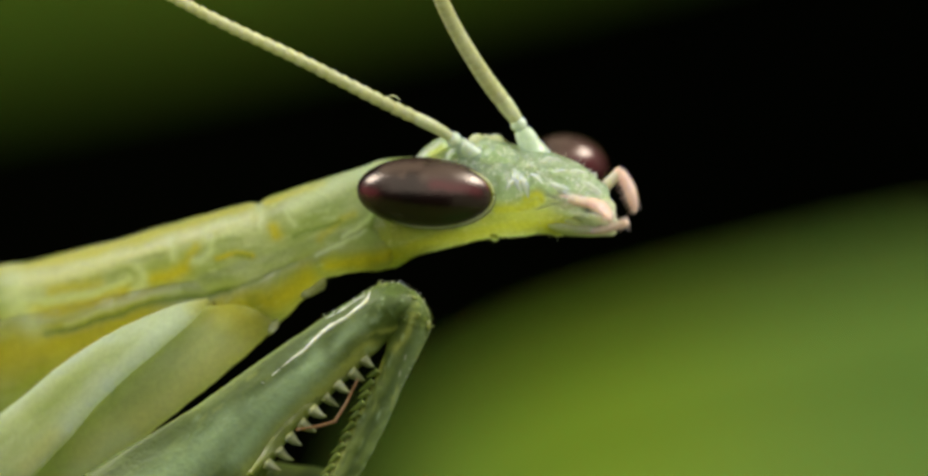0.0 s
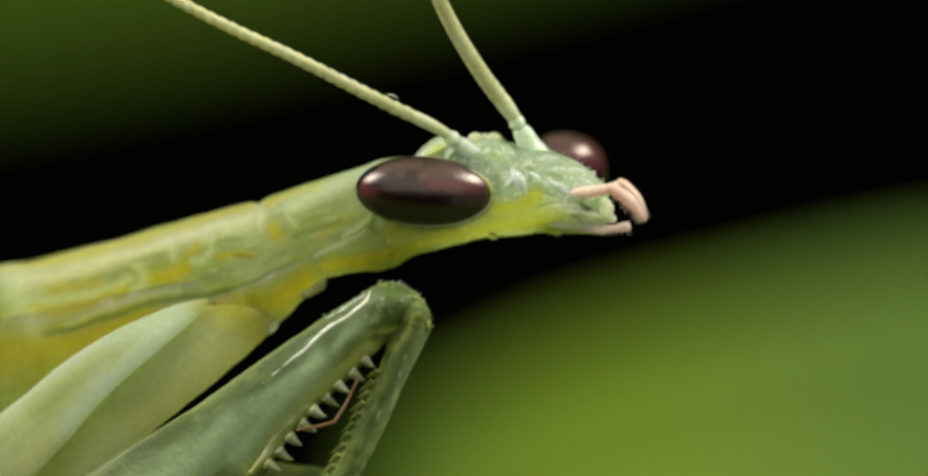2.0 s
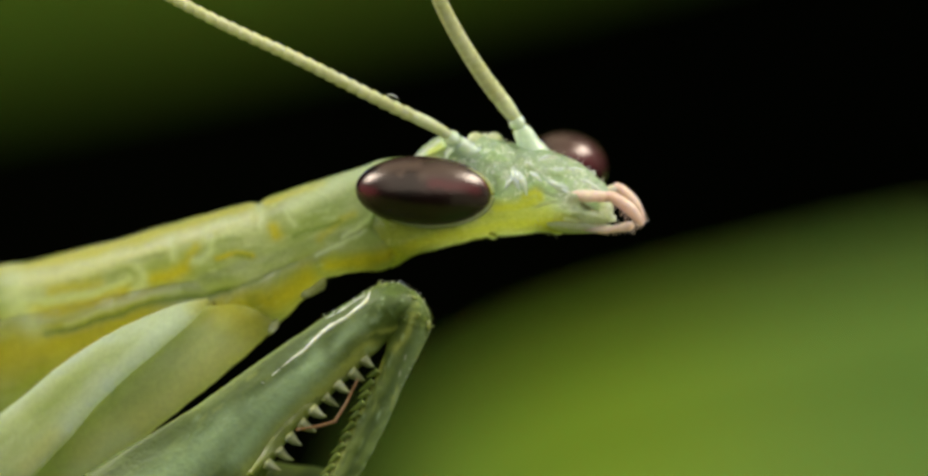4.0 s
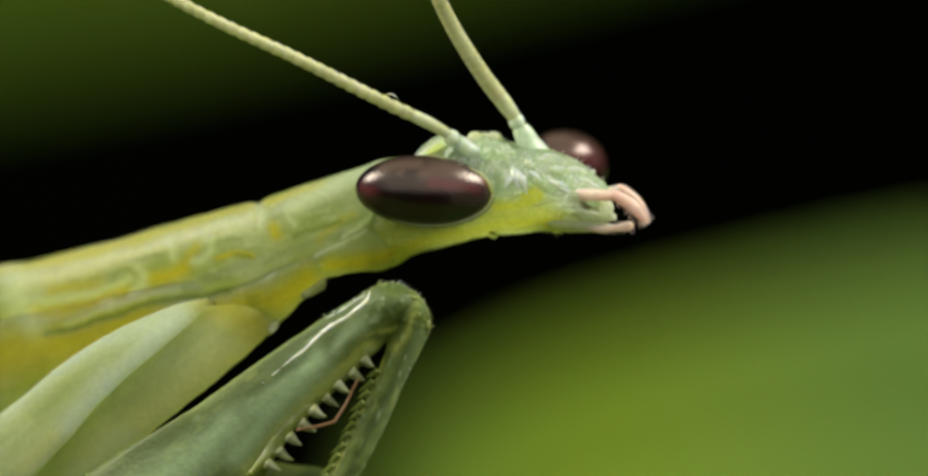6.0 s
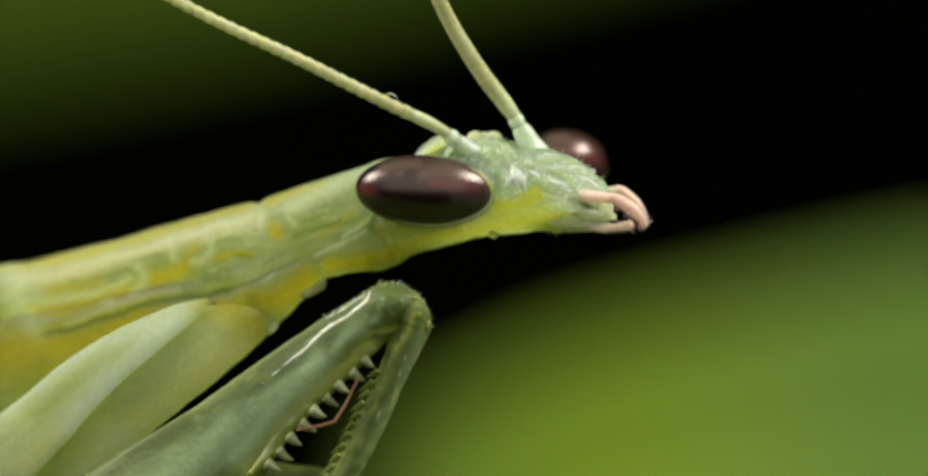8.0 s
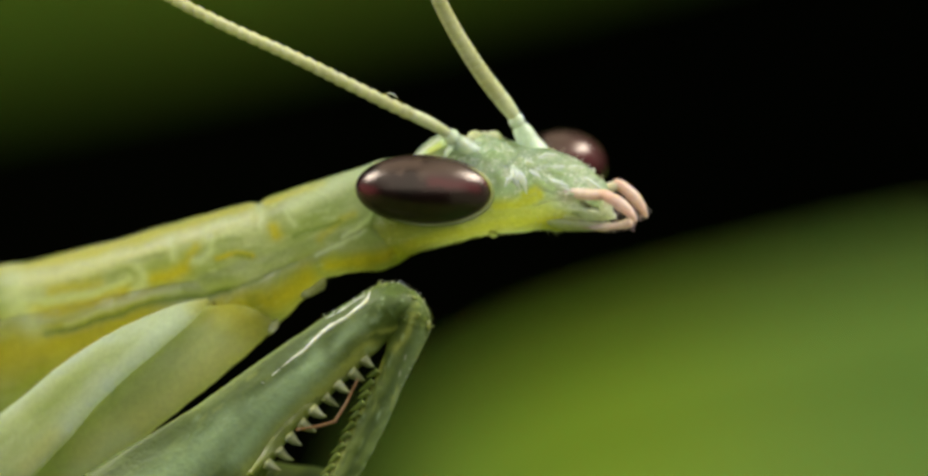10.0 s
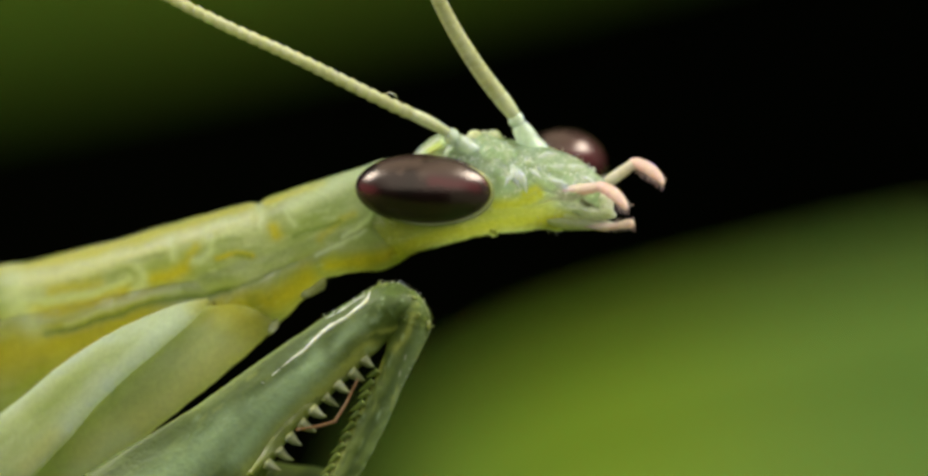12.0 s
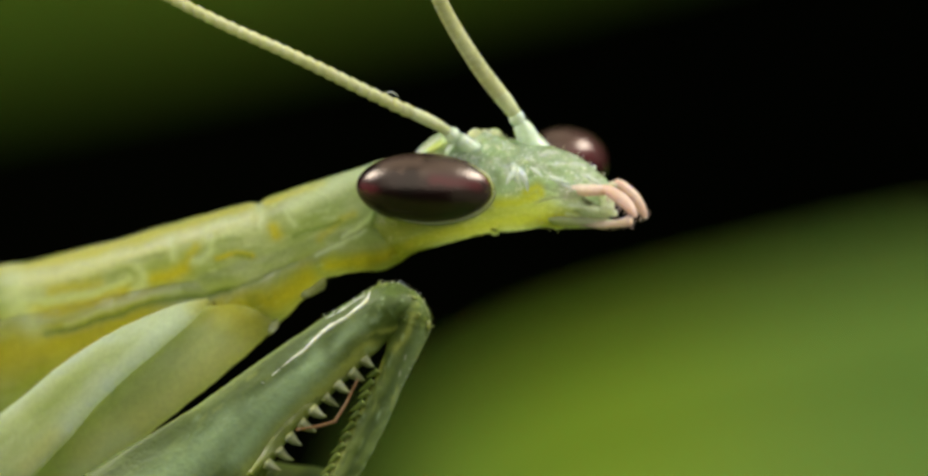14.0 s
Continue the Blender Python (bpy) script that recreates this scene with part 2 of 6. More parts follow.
def limb(bm, stations, n=20, steps=5, front=(0, -1, 0), crest=0.0, rough=0.0):
    """A limb along a path: stations of x, y, z, half height across the view, half depth."""
    pts = glide(stations, steps)
    rings = []
    for i, s in enumerate(pts):
        p = Vector(s[:3])
        d = (Vector(pts[min(i + 1, len(pts) - 1)][:3]) - Vector(pts[max(i - 1, 0)][:3])).normalized()
        side = d.cross(Vector(front)).normalized()
        out = side.cross(d)
        ring = []
        for k in range(n):
            a = 2 * math.pi * k / n
            c, q = math.cos(a), math.sin(a)
            r = 1 + crest * math.cos(3 * a - 1.5 * math.pi)
            w = p + side * max(s[3], 0.004) * c * r + out * max(s[4], 0.004) * q * r
            ring.append(bm.verts.new(w + rough * noise.noise_vector(w * 3.5) if rough else w))
        rings.append(ring)
    skin(bm, rings)
    return bm


def ball(bm, centre, radii, turn=(0, 0, 0), u=24, v=16):
    m = Matrix.Translation(centre) @ Euler([radians(a) for a in turn]).to_matrix().to_4x4() @ Matrix.Diagonal((*radii, 1))
    bmesh.ops.create_uvsphere(bm, u_segments=u, v_segments=v, radius=1, matrix=m)
    return bm


def thorn(bm, root, tip, radius, n=8, bend=0.0):
    root, tip = Vector(root), Vector(tip)
    d = tip - root
    mid = root + d * 0.55 + d.cross(Vector((0, 1, 0))) * bend
    return limb(bm, [(*root, radius, radius), (*mid, radius * 0.6, radius * 0.6), (*tip, radius * 0.08, radius * 0.08)], n=n, steps=3)


def fused(ob, size, passes=6):
    """Fuses the overlapping bodies of one part into one soft skin."""
    r = ob.modifiers.new("fuse", "REMESH")
    r.mode, r.voxel_size, r.use_smooth_shade = "VOXEL", size * 0.001, True
    s = ob.modifiers.new("soften", "SMOOTH")
    s.iterations, s.factor = passes, 0.5
    me = bpy.data.meshes.new_from_object(ob.evaluated_get(bpy.context.evaluated_depsgraph_get()))
    ob.modifiers.clear()
    ob.data = me
    return ob


def dapple(ob, marks, relief=0.0, raised=1.0, waver=1.0):
    """Paints strands and spots of the flesh, with some glints and shade: each mark has a layer, a radius, a lift and a
    path of x, y, z; seen from the side.
    """
    me = ob.data
    co = np.zeros(len(me.vertices) * 3)
    me.vertices.foreach_get("co", co)
    co = co.reshape(-1, 3) * 1000
    nor = np.zeros(len(me.vertices) * 3)
    me.vertex_normals.foreach_get("vector", nor)
    nor = nor.reshape(-1, 3)
    flat = co[:, [0, 2]]
    wob = np.array([noise.noise_vector(Vector(p) * 1.7) * 0.06 + noise.noise_vector(Vector(p) * 6) * 0.025 for p in co])
    flat = flat + waver * wob[:, [0, 2]]
    layers, move = {}, np.zeros(len(co))
    for layer, radius, lift, rows, *strength in marks:
        path = np.array(glide([(r[0], r[-1]) for r in rows], 5))
        d = np.full(len(co), 1e9)
        for a, b in zip(path, path[1:]):
            ab = b - a
            t = np.clip(((flat - a) @ ab) / max(ab @ ab, 1e-9), 0, 1)
            d = np.minimum(d, np.linalg.norm(flat - a - t[:, None] * ab, axis=1))
        w = np.exp(-(d / radius) ** 2)
        move += lift * raised * w
        w *= strength[0] if strength else 1.0
        layers[layer] = np.maximum(layers.get(layer, 0), w)
    if relief:
        move += relief * np.array([noise.noise(Vector(p) * 6.0) + 0.6 * noise.noise(Vector(p) * 13.0) for p in co])
    me.vertices.foreach_set("co", ((co + nor * move[:, None]) * 0.001).ravel())
    for layer, w in layers.items():
        me.attributes.new(layer, "FLOAT", "POINT").data.foreach_set("value", w.astype(np.float32))
    me.update()
    return ob


def scribble(seed, count, a, b, width, layers, thin=(0.015, 0.035), long=(0.05, 0.25), lift=0.012, strength=0.4):
    """Short uneven streaks along the way from a to b, for the mottling of the skin."""
    rnd = random.Random(seed)
    a, b = Vector((a[0], 0, a[1])), Vector((b[0], 0, b[1]))
    d = (b - a).normalized()
    side = Vector((-d.z, 0, d.x))
    out = []
    for i in range(count):
        p = a.lerp(b, rnd.random()) + side * rnd.uniform(-width, width)
        way = (d + side * rnd.uniform(-0.35, 0.35)).normalized() * rnd.uniform(*long)
        layer = layers[i % len(layers)]
        out.append((layer, rnd.uniform(*thin), -lift if layer == "dark" else lift, [p, p + way], strength * rnd.uniform(0.5, 1.2)))
    return out


def front_of(ob, x, z):
    """How near the viewer's side of a part comes at x, z."""
    tree = BVHTree.FromPolygons([v.co * 1000 for v in ob.data.vertices], [p.vertices for p in ob.data.polygons])
    for step in range(12):
        hit = tree.ray_cast(Vector((x, -20, z - 0.02 * step)), Vector((0, 1, 0)))[0]
        if hit:
            return hit.y
    return -1.6


# ---- the setting ----
def sheet(name, corners, material, label, category):
    bm = bmesh.new()
    bm.faces.new([bm.verts.new(Vector(c) * 1000) for c in corners])
    ob = part(name, bm, material, smooth=False)
    return tagged(ob, label, category, kind="structure")


sheet("ground", [(-40, -40, 0), (40, -40, 0), (40, 40, 0), (-40, 40, 0)], SOIL, "dark bare soil under the plants", "ground")
# near-black sheet added to stand for the unlit dark and hide the sky
sheet("backdrop", [(-2.5, 1.2, 0.0), (2.5, 1.2, 0.0), (2.5, 1.2, 2.5), (-2.5, 1.2, 2.5)], DARK, "near-black sheet added far behind the leaves to stand for the dark", "backdrop")


# ---- leaves ----
def broad_leaf(name, label, blade_skin, length, width, droop, fold, m, foot, taper=0.55, curl=0.0):
    """A long leaf: blade with midrib and parallel ribs, its stalk going down to the soil."""
    root = new(name)
    root.matrix_world = m
    tagged(root, label, "leaf", group="broad leaves")
    bm = bmesh.new()
    nu, nv = 90, 44
    grid = []
    for i in range(nu + 1):
        u = i / nu
        w = width * max(math.sin(math.pi * (0.04 + 0.93 * u)), 0.0) ** taper
        row = []
        for j in range(nv + 1):
            v = 2 * j / nv - 1
            z = -droop * (2 * u - 1) ** 2 + fold * abs(v) ** 1.5 + curl * abs(v) ** 5 + 0.25 * math.sin(v * 46) + 1.2 * noise.noise(Vector((u * 6, v * 2, 0.3)))
            row.append(bm.verts.new((length * (u - 0.5), v * w, z - 1.2 * math.exp(-(v * 16) ** 2))))
        grid.append(row)
    for i in range(nu):
        for j in range(nv):
            bm.faces.new((grid[i][j], grid[i + 1][j], grid[i + 1][j + 1], grid[i][j + 1]))
    blade = part("blade", bm, blade_skin, root)
    s = blade.modifiers.new("thickness", "SOLIDIFY")
    s.thickness, s.offset = 0.0004, -1
    bm = bmesh.new()
    limb(bm, [(length * (u - 0.5), 0, -droop * (2 * u - 1) ** 2 - 1.6, 1.4 * (1 - 0.8 * u), 1.1 * (1 - 0.8 * u)) for u in (0.0, 0.25, 0.5, 0.75, 0.98)], n=10, front=(0, 0, 1))
    part("midrib", bm, STALK, root)
    end = m.inverted() @ Vector(foot) * 1000
    bm = bmesh.new()
    a = Vector((-length * 0.5, 0, -droop - 1.6))
    limb(bm, [(*(a + Vector((3, 0, 0))), 1.4, 1.2), (*(a + Vector((-length * 0.1, 0, -length * 0.03))), 1.6, 1.5), (*(a.lerp(end, 0.5) + Vector((-length * 0.05, 0, 0))), 1.8, 1.8), (*end, 2.2, 2.2)], n=12, steps=8)
    part("stalk", bm, STALK, root)
    return root


broad_leaf("broad_leaf", "fresh green broad leaf, softly lit behind the mantis", LEAF, 67.5, 22.2, 3.3, 3,
           Matrix.Translation((0.0295, 0.100, HEIGHT - 0.02275)) @ Euler((radians(59), radians(6.2), 0)).to_matrix().to_4x4() @ pose(0, 0, 0, 0, 0, 180), (0.11, 0.22, 0), taper=0.25, curl=3.2)
broad_leaf("broad_leaf", "deep green broad leaf in dim light behind the feelers", OLD_LEAF, 260, 36, 8, 3,
           Matrix.Translation((0.018, 0.300, HEIGHT + 0.0531)) @ Euler((radians(65), radians(-16.4), 0)).to_matrix().to_4x4(), (-0.24, 0.42, 0))


# unseen leaf, added as footing and to bounce light onto the throat
broad_leaf("broad_leaf", "young green broad leaf added out of view, carrying the mantis and bouncing light", YOUNG, 124, 22, 1, 1,
           pose(-0.044, 0.002, HEIGHT - 0.0115, 0, 0, -4), (-0.17, 0.06, 0))


# ---- the mantis ----
mantis = new("praying_mantis")
mantis.matrix_world = pose(0, 0, HEIGHT)
tagged(mantis, "pale green translucent praying mantis with brown eyes, cleaning its mouth", "mantis")


SADDLE = [(-13.70, -1.55, -3.12, 3.60, 0.90), (-11.40, -1.00, -2.43, 2.90, 1.00), (-10.19, -0.62, -2.12, 2.50, 1.05), (-9.53, -0.53, -2.06, 2.30, 1.00), (-8.82, -0.35, -1.98, 2.10, 0.97), (-8.16, -0.18, -1.84, 1.90, 0.95), (-7.51, -0.03, -1.63, 1.70, 0.95), (-6.86, 0.17, -1.40, 1.50, 0.95), (-6.21, 0.36, -1.30, 1.30, 0.96), (-5.56, 0.53, -1.21, 1.05, 0.97), (-4.85, 0.72, -1.09, 0.80, 0.99),
          (-4.57, 0.78, -1.01, 0.70, 1.00), (-4.44, 0.73, -0.97, 0.65, 0.98), (-4.27, 0.87, -0.92, 0.60, 1.00), (-3.63, 1.09, -0.79, 0.45, 1.00), (-2.99, 1.29, -0.64, 0.35, 1.00), (-2.35, 1.49, -0.51, 0.25, 0.98), (-1.78, 1.69, -0.41, 0.30, 0.95), (-1.07, 1.74, -0.13, 0.50, 0.80)]


# yellow ridge of the back with a cream band under it
BACK = [
    ("lemon", 0.13, 0, [(-10.26, -0.74), (-9.36, -0.61), (-8.72, -0.47), (-7.45, -0.14), (-6.17, 0.23), (-4.90, 0.60), (-4.58, 0.65)]),
    ("lemon", 0.10, 0, [(-4.26, 0.75), (-3.62, 0.96), (-3.05, 1.15)]),
    ("cream", 0.20, 0.01, [(-9.62, -0.91), (-8.72, -0.78), (-7.45, -0.43), (-6.17, -0.03), (-4.90, 0.36), (-4.52, 0.46)]),
    # whitish highlight band towards the neck, painted in
    ("pale", 0.19, 0.02, [(-3.69, 0.66), (-3.30, 0.87), (-2.86, 1.10), (-2.35, 1.34), (-1.84, 1.53)]),
]
# yellow pockets of fat
FAT = [
    ("warm", 0.16, -0.02, [(-8.92, -1.16), (-8.34, -1.06), (-7.90, -0.94)], 0.75),
    ("warm", 0.17, -0.03, [(-9.39, -1.61), (-8.60, -1.53), (-7.90, -1.34), (-7.30, -1.12)]),
    ("warm", 0.19, -0.04, [(-6.71, -0.92), (-6.36, -0.82), (-6.07, -0.64)]),
    ("warm", 0.12, -0.02, [(-6.02, -0.59), (-5.89, -0.36), (-5.77, -0.18)], 0.8),
    ("warm", 0.15, -0.03, [(-4.11, 0.22), (-4.06, 0.08)]),
    ("warm", 0.07, -0.02, [(-5.31, -0.43), (-4.96, -0.34), (-4.58, -0.38)]),
    ("warm", 0.10, 0, [(-3.11, 0.00), (-2.67, 0.38), (-2.37, 0.51)], 0.6),
    ("warm", 0.62, 0, [(-11.91, -3.29), (-10.00, -2.59), (-9.23, -2.40), (-8.34, -2.21), (-7.58, -1.96), (-6.94, -1.70)]),
    ("warm", 0.32, 0, [(-5.34, -1.61), (-4.52, -1.38), (-3.88, -1.25), (-3.37, -0.87)]),
    ("warm", 0.22, 0, [(-2.86, -0.59), (-2.09, -0.48), (-1.20, -0.23), (-0.43, 0.03), (0.71, 0.22)]),
]
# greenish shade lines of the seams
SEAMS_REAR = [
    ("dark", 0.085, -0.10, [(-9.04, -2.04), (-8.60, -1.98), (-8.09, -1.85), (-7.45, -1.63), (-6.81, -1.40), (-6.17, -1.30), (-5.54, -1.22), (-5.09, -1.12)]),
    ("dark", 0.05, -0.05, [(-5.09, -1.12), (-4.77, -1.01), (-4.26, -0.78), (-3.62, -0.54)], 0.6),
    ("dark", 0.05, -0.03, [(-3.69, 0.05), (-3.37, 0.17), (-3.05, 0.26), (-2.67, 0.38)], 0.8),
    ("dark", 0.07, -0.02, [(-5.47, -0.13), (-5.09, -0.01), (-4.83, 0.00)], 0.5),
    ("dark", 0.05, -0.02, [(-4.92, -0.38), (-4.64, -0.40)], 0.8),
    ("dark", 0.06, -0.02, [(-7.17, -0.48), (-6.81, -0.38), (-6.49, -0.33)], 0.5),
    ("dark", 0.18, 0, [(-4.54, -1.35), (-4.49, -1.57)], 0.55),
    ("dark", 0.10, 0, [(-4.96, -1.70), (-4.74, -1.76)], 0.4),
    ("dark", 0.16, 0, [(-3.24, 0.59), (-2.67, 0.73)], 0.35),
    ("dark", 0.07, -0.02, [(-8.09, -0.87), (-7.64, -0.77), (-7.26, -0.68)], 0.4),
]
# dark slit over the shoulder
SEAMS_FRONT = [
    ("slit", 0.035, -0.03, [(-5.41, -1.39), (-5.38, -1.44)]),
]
# pale strands
STRANDS_REAR = [
    ("pale", 0.080, 0.03, [(-8.66, -1.86), (-8.09, -1.68), (-7.45, -1.45), (-6.81, -1.25), (-6.17, -1.16)], 0.5),
    ("pale", 0.110, 0.03, [(-9.62, -1.35), (-8.98, -1.35), (-8.09, -1.19), (-7.58, -1.02), (-7.26, -0.87)], 0.7),
    ("pale", 0.143, 0.03, [(-7.17, -1.19), (-6.99, -0.97), (-6.96, -0.74), (-7.09, -0.59)], 0.7),
    ("pale", 0.112, 0.05, [(-6.30, -0.04), (-6.26, -0.23), (-6.24, -0.38)], 0.7),
    ("pale", 0.100, 0.05, [(-5.62, 0.13), (-5.56, 0.03), (-5.38, -0.03)], 0.7),
    ("pale", 0.112, 0.06, [(-5.38, -0.03), (-5.46, -0.28), (-5.64, -0.46), (-5.82, -0.50)], 0.7),
    ("pale", 0.088, 0.04, [(-5.60, 0.18), (-5.34, 0.28), (-4.90, 0.40)], 0.7),
    ("pale", 0.100, 0.06, [(-4.41, 0.64), (-4.35, 0.43), (-4.39, 0.23)], 0.7),
    ("pale", 0.075, 0.03, [(-3.85, 0.60), (-3.75, 0.43), (-3.66, 0.28)], 0.7),
]
# pale strands of the neck and rear edge; the first two are painted glints
STRANDS_FRONT_GLINTS = [
    ("pale", 0.062, 0.05, [(-2.02, 0.48), (-2.27, 0.24), (-2.60, 0.01)], 1.0),
    ("pale", 0.050, 0.04, [(-2.12, 0.18), (-2.47, -0.05), (-3.05, -0.28), (-3.18, -0.36)], 1.0),
    ("pale", 0.176, 0.02, [(-5.15, 0.15), (-4.64, 0.22)], 0.5),
    ("pale", 0.330, 0.05, [(-9.90, -0.74), (-9.77, -1.12), (-9.57, -1.51), (-9.36, -1.82)], 0.7),
]


def thorax():
    bm = loft(bmesh.new(), SADDLE, n=40, steps=4, square=0.85, rough=0.018)
    loft(bm, [(-13.70, -1.81, -5.22, 3.60, 1.10), (-10.12, -1.14, -3.85, 2.40, 0.98), (-8.81, -1.00, -3.13, 2.00, 0.92), (-7.25, -0.87, -2.55, 1.50, 0.90), (-5.58, -0.49, -2.18, 1.00, 0.80), (-4.53, -0.23, -2.06, 0.55, 0.82), (-4.01, -0.10, -1.85, 0.35, 0.84),
              (-3.63, 0.00, -1.44, 0.30, 0.85), (-3.24, 0.08, -1.12, 0.22, 0.87), (-3.01, 0.15, -0.89, 0.20, 0.88), (-2.67, 0.18, -0.78, 0.20, 0.90), (-2.35, 0.22, -0.74, 0.20, 0.92), (-2.07, 0.26, -0.69, 0.20, 0.92), (-1.71, 0.33, -0.66, 0.20, 0.88), (-1.30, 0.46, -0.43, 0.25, 0.72), (-0.92, 0.51, -0.15, 0.30, 0.50), (-0.56, 0.47, 0.09, 0.30, 0.25)], n=36, square=0.9, rough=0.05)
    # smooth flank between saddle and throat
    limb(bm, [(-5.85, 0.62, -1.02, 0.10, 0.20), (-5.45, 0.42, -0.92, 0.34, 0.30), (-4.95, 0.20, -0.80, 0.42, 0.30), (-4.50, 0.02, -0.64, 0.45, 0.30), (-3.60, -0.23, -0.32, 0.45, 0.30), (-3.00, -0.36, -0.12, 0.42, 0.30), (-2.35, -0.42, -0.01, 0.38, 0.30), (-1.70, -0.37, 0.06, 0.34, 0.30), (-1.30, -0.20, 0.12, 0.2, 0.25)], n=28, steps=8)
    body = fused(part("prothorax", bm, SHELL, mantis, "pale green saddle with yellow streaks and yellow throat"), 0.04, 3)
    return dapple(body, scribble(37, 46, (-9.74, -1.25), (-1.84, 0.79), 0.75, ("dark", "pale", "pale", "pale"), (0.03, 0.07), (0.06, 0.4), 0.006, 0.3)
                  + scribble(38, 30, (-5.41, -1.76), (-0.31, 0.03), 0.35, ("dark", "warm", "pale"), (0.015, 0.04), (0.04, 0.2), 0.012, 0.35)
                  + BACK + FAT + SEAMS_REAR + SEAMS_FRONT + STRANDS_REAR + STRANDS_FRONT_GLINTS, 0.004, 0.35)


thorax()


def skull():
    bm = loft(bmesh.new(), [(-2.75, 1.05, -0.40, 0.40, 0.55), (-2.22, 1.30, -0.55, 0.35, 0.90), (-1.58, 1.62, -0.60, 0.30, 1.20), (-1.01, 1.79, -0.33, 0.25, 1.40), (-0.50, 2.07, -0.19, 0.25, 1.50), (0.08, 2.17, -0.05, 0.30, 1.50), (0.59, 2.14, 0.06, 0.15, 1.42), (1.03, 2.07, 0.10, 0.00, 1.30),
                            (1.54, 1.99, 0.14, -0.25, 1.08), (1.99, 1.88, 0.15, -0.40, 0.92), (2.30, 1.74, 0.15, -0.55, 0.80), (2.56, 1.59, 0.23, -0.65, 0.66), (2.78, 1.41, 0.38, -0.72, 0.48), (3.00, 1.21, 0.66, -0.78, 0.24), (3.10, 1.08, 0.81, -0.80, 0.08)], rough=0.03)
    # the brow that carries the eyes
    limb(bm, [(-0.81, -0.60, 1.23, 0.55, 0.6), (0.08, 0.40, 1.50, 0.66, 0.7), (0.98, 1.20, 1.55, 0.48, 0.7), (1.75, 1.90, 1.50, 0.35, 0.5)], front=(0.8, -0.6, 0))
    # crest of the crown behind the antenna
    limb(bm, [(-1.07, -0.50, 1.70, 0.06, 0.3), (-0.79, -0.50, 1.93, 0.11, 0.3), (-0.50, -0.50, 2.11, 0.12, 0.25), (-0.20, -0.45, 2.24, 0.08, 0.2)], n=12)
    limb(bm, [(-0.41, -0.90, 1.78, 0.05, 0.1), (-0.28, -0.85, 1.93, 0.06, 0.1), (-0.03, -0.80, 2.01, 0.05, 0.1)], n=10)
    ball(bm, (0.48, -0.30, 2.06), (0.42, 0.45, 0.17))
    tree = BVHTree.FromBMesh(bm)

    def ahead(x, z, lift):
        hit = tree.ray_cast(Vector((x, -20, z)), Vector((0, 1, 0)))[0]
        return (hit.y if hit else -0.9) - lift

    def ridge(rows, n=10):
        limb(bm, [(x, ahead(x, z, 0.015), z, r * 0.8, r * 0.7) for x, z, r in rows], n=n, steps=4, rough=0.015)

    # rounded plate of the forehead and the toothed edge of the face shield
    x, z = 0.74, 1.76
    ball(bm, (x, ahead(x, z, -0.14), z), (0.42, 0.26, 0.31), (0, 12, 0))
    for rows in ([(1.67, 0.97, 0.03), (2.05, 0.89, 0.07), (2.40, 0.91, 0.11), (2.69, 0.96, 0.11), (2.95, 0.97, 0.08)],
                 [(1.54, 0.66, 0.03), (1.93, 0.77, 0.06), (2.31, 0.79, 0.08), (2.56, 0.82, 0.06)],
                 [(2.18, 0.64, 0.03), (2.44, 0.64, 0.07), (2.63, 0.56, 0.07), (2.83, 0.48, 0.05)],
                 [(2.09, 0.46, 0.03), (2.40, 0.46, 0.06), (2.65, 0.38, 0.06), (2.83, 0.33, 0.04)],
                 [(0.84, 1.79, 0.02), (0.69, 1.89, 0.04), (0.54, 1.94, 0.02)],
                 [(0.10, 2.12, 0.03), (0.24, 2.00, 0.05), (0.36, 1.91, 0.03)],
                 [(0.20, 1.79, 0.03), (0.36, 1.84, 0.05), (0.43, 1.76, 0.03)]):
        ridge(rows)
    # granules of the wet skin
    rnd = random.Random(20)
    for _ in range(240):
        u, v = rnd.random(), rnd.random()
        x, z = 0.05 + 2.75 * u, 1.98 - 0.55 * u - v * (0.72 - 0.30 * u)
        r = rnd.uniform(0.022, 0.05)
        ball(bm, (x, ahead(x, z, -0.012), z), (r * rnd.uniform(1.0, 1.9), r, r * 0.8), (0, rnd.uniform(-10, 50), 0), 8, 6)
    # small teeth under the jaw
    ball(bm, (0.61, -0.20, 0.08), (0.13, 0.3, 0.07), (0, 20, 0), 12, 8)
    ball(bm, (2.01, -0.20, 0.15), (0.14, 0.3, 0.04), u=10, v=8)
    skull_ob = fused(part("head", bm, FACE, mantis, "mint green granular head with a yellow jaw"), 0.028, 2)
    rnd = random.Random(21)
    strokes = []
    for i in range(30):
        u, v = rnd.random(), rnd.random()
        x, z = 0.45 + 2.4 * u, 1.90 - 0.55 * u - v * (0.75 - 0.40 * u)
        a, long = math.radians(rnd.choice((-28, -28, -60, 20)) + rnd.uniform(-15, 15)), rnd.uniform(0.04, 0.16)
        strokes.append((("pale", "pale", "dark")[i % 3], rnd.uniform(0.018, 0.04), (0.012, 0.012, -0.015)[i % 3], [(x, 0, z), (x + long * math.cos(a), 0, z + long * math.sin(a))], 0.55))
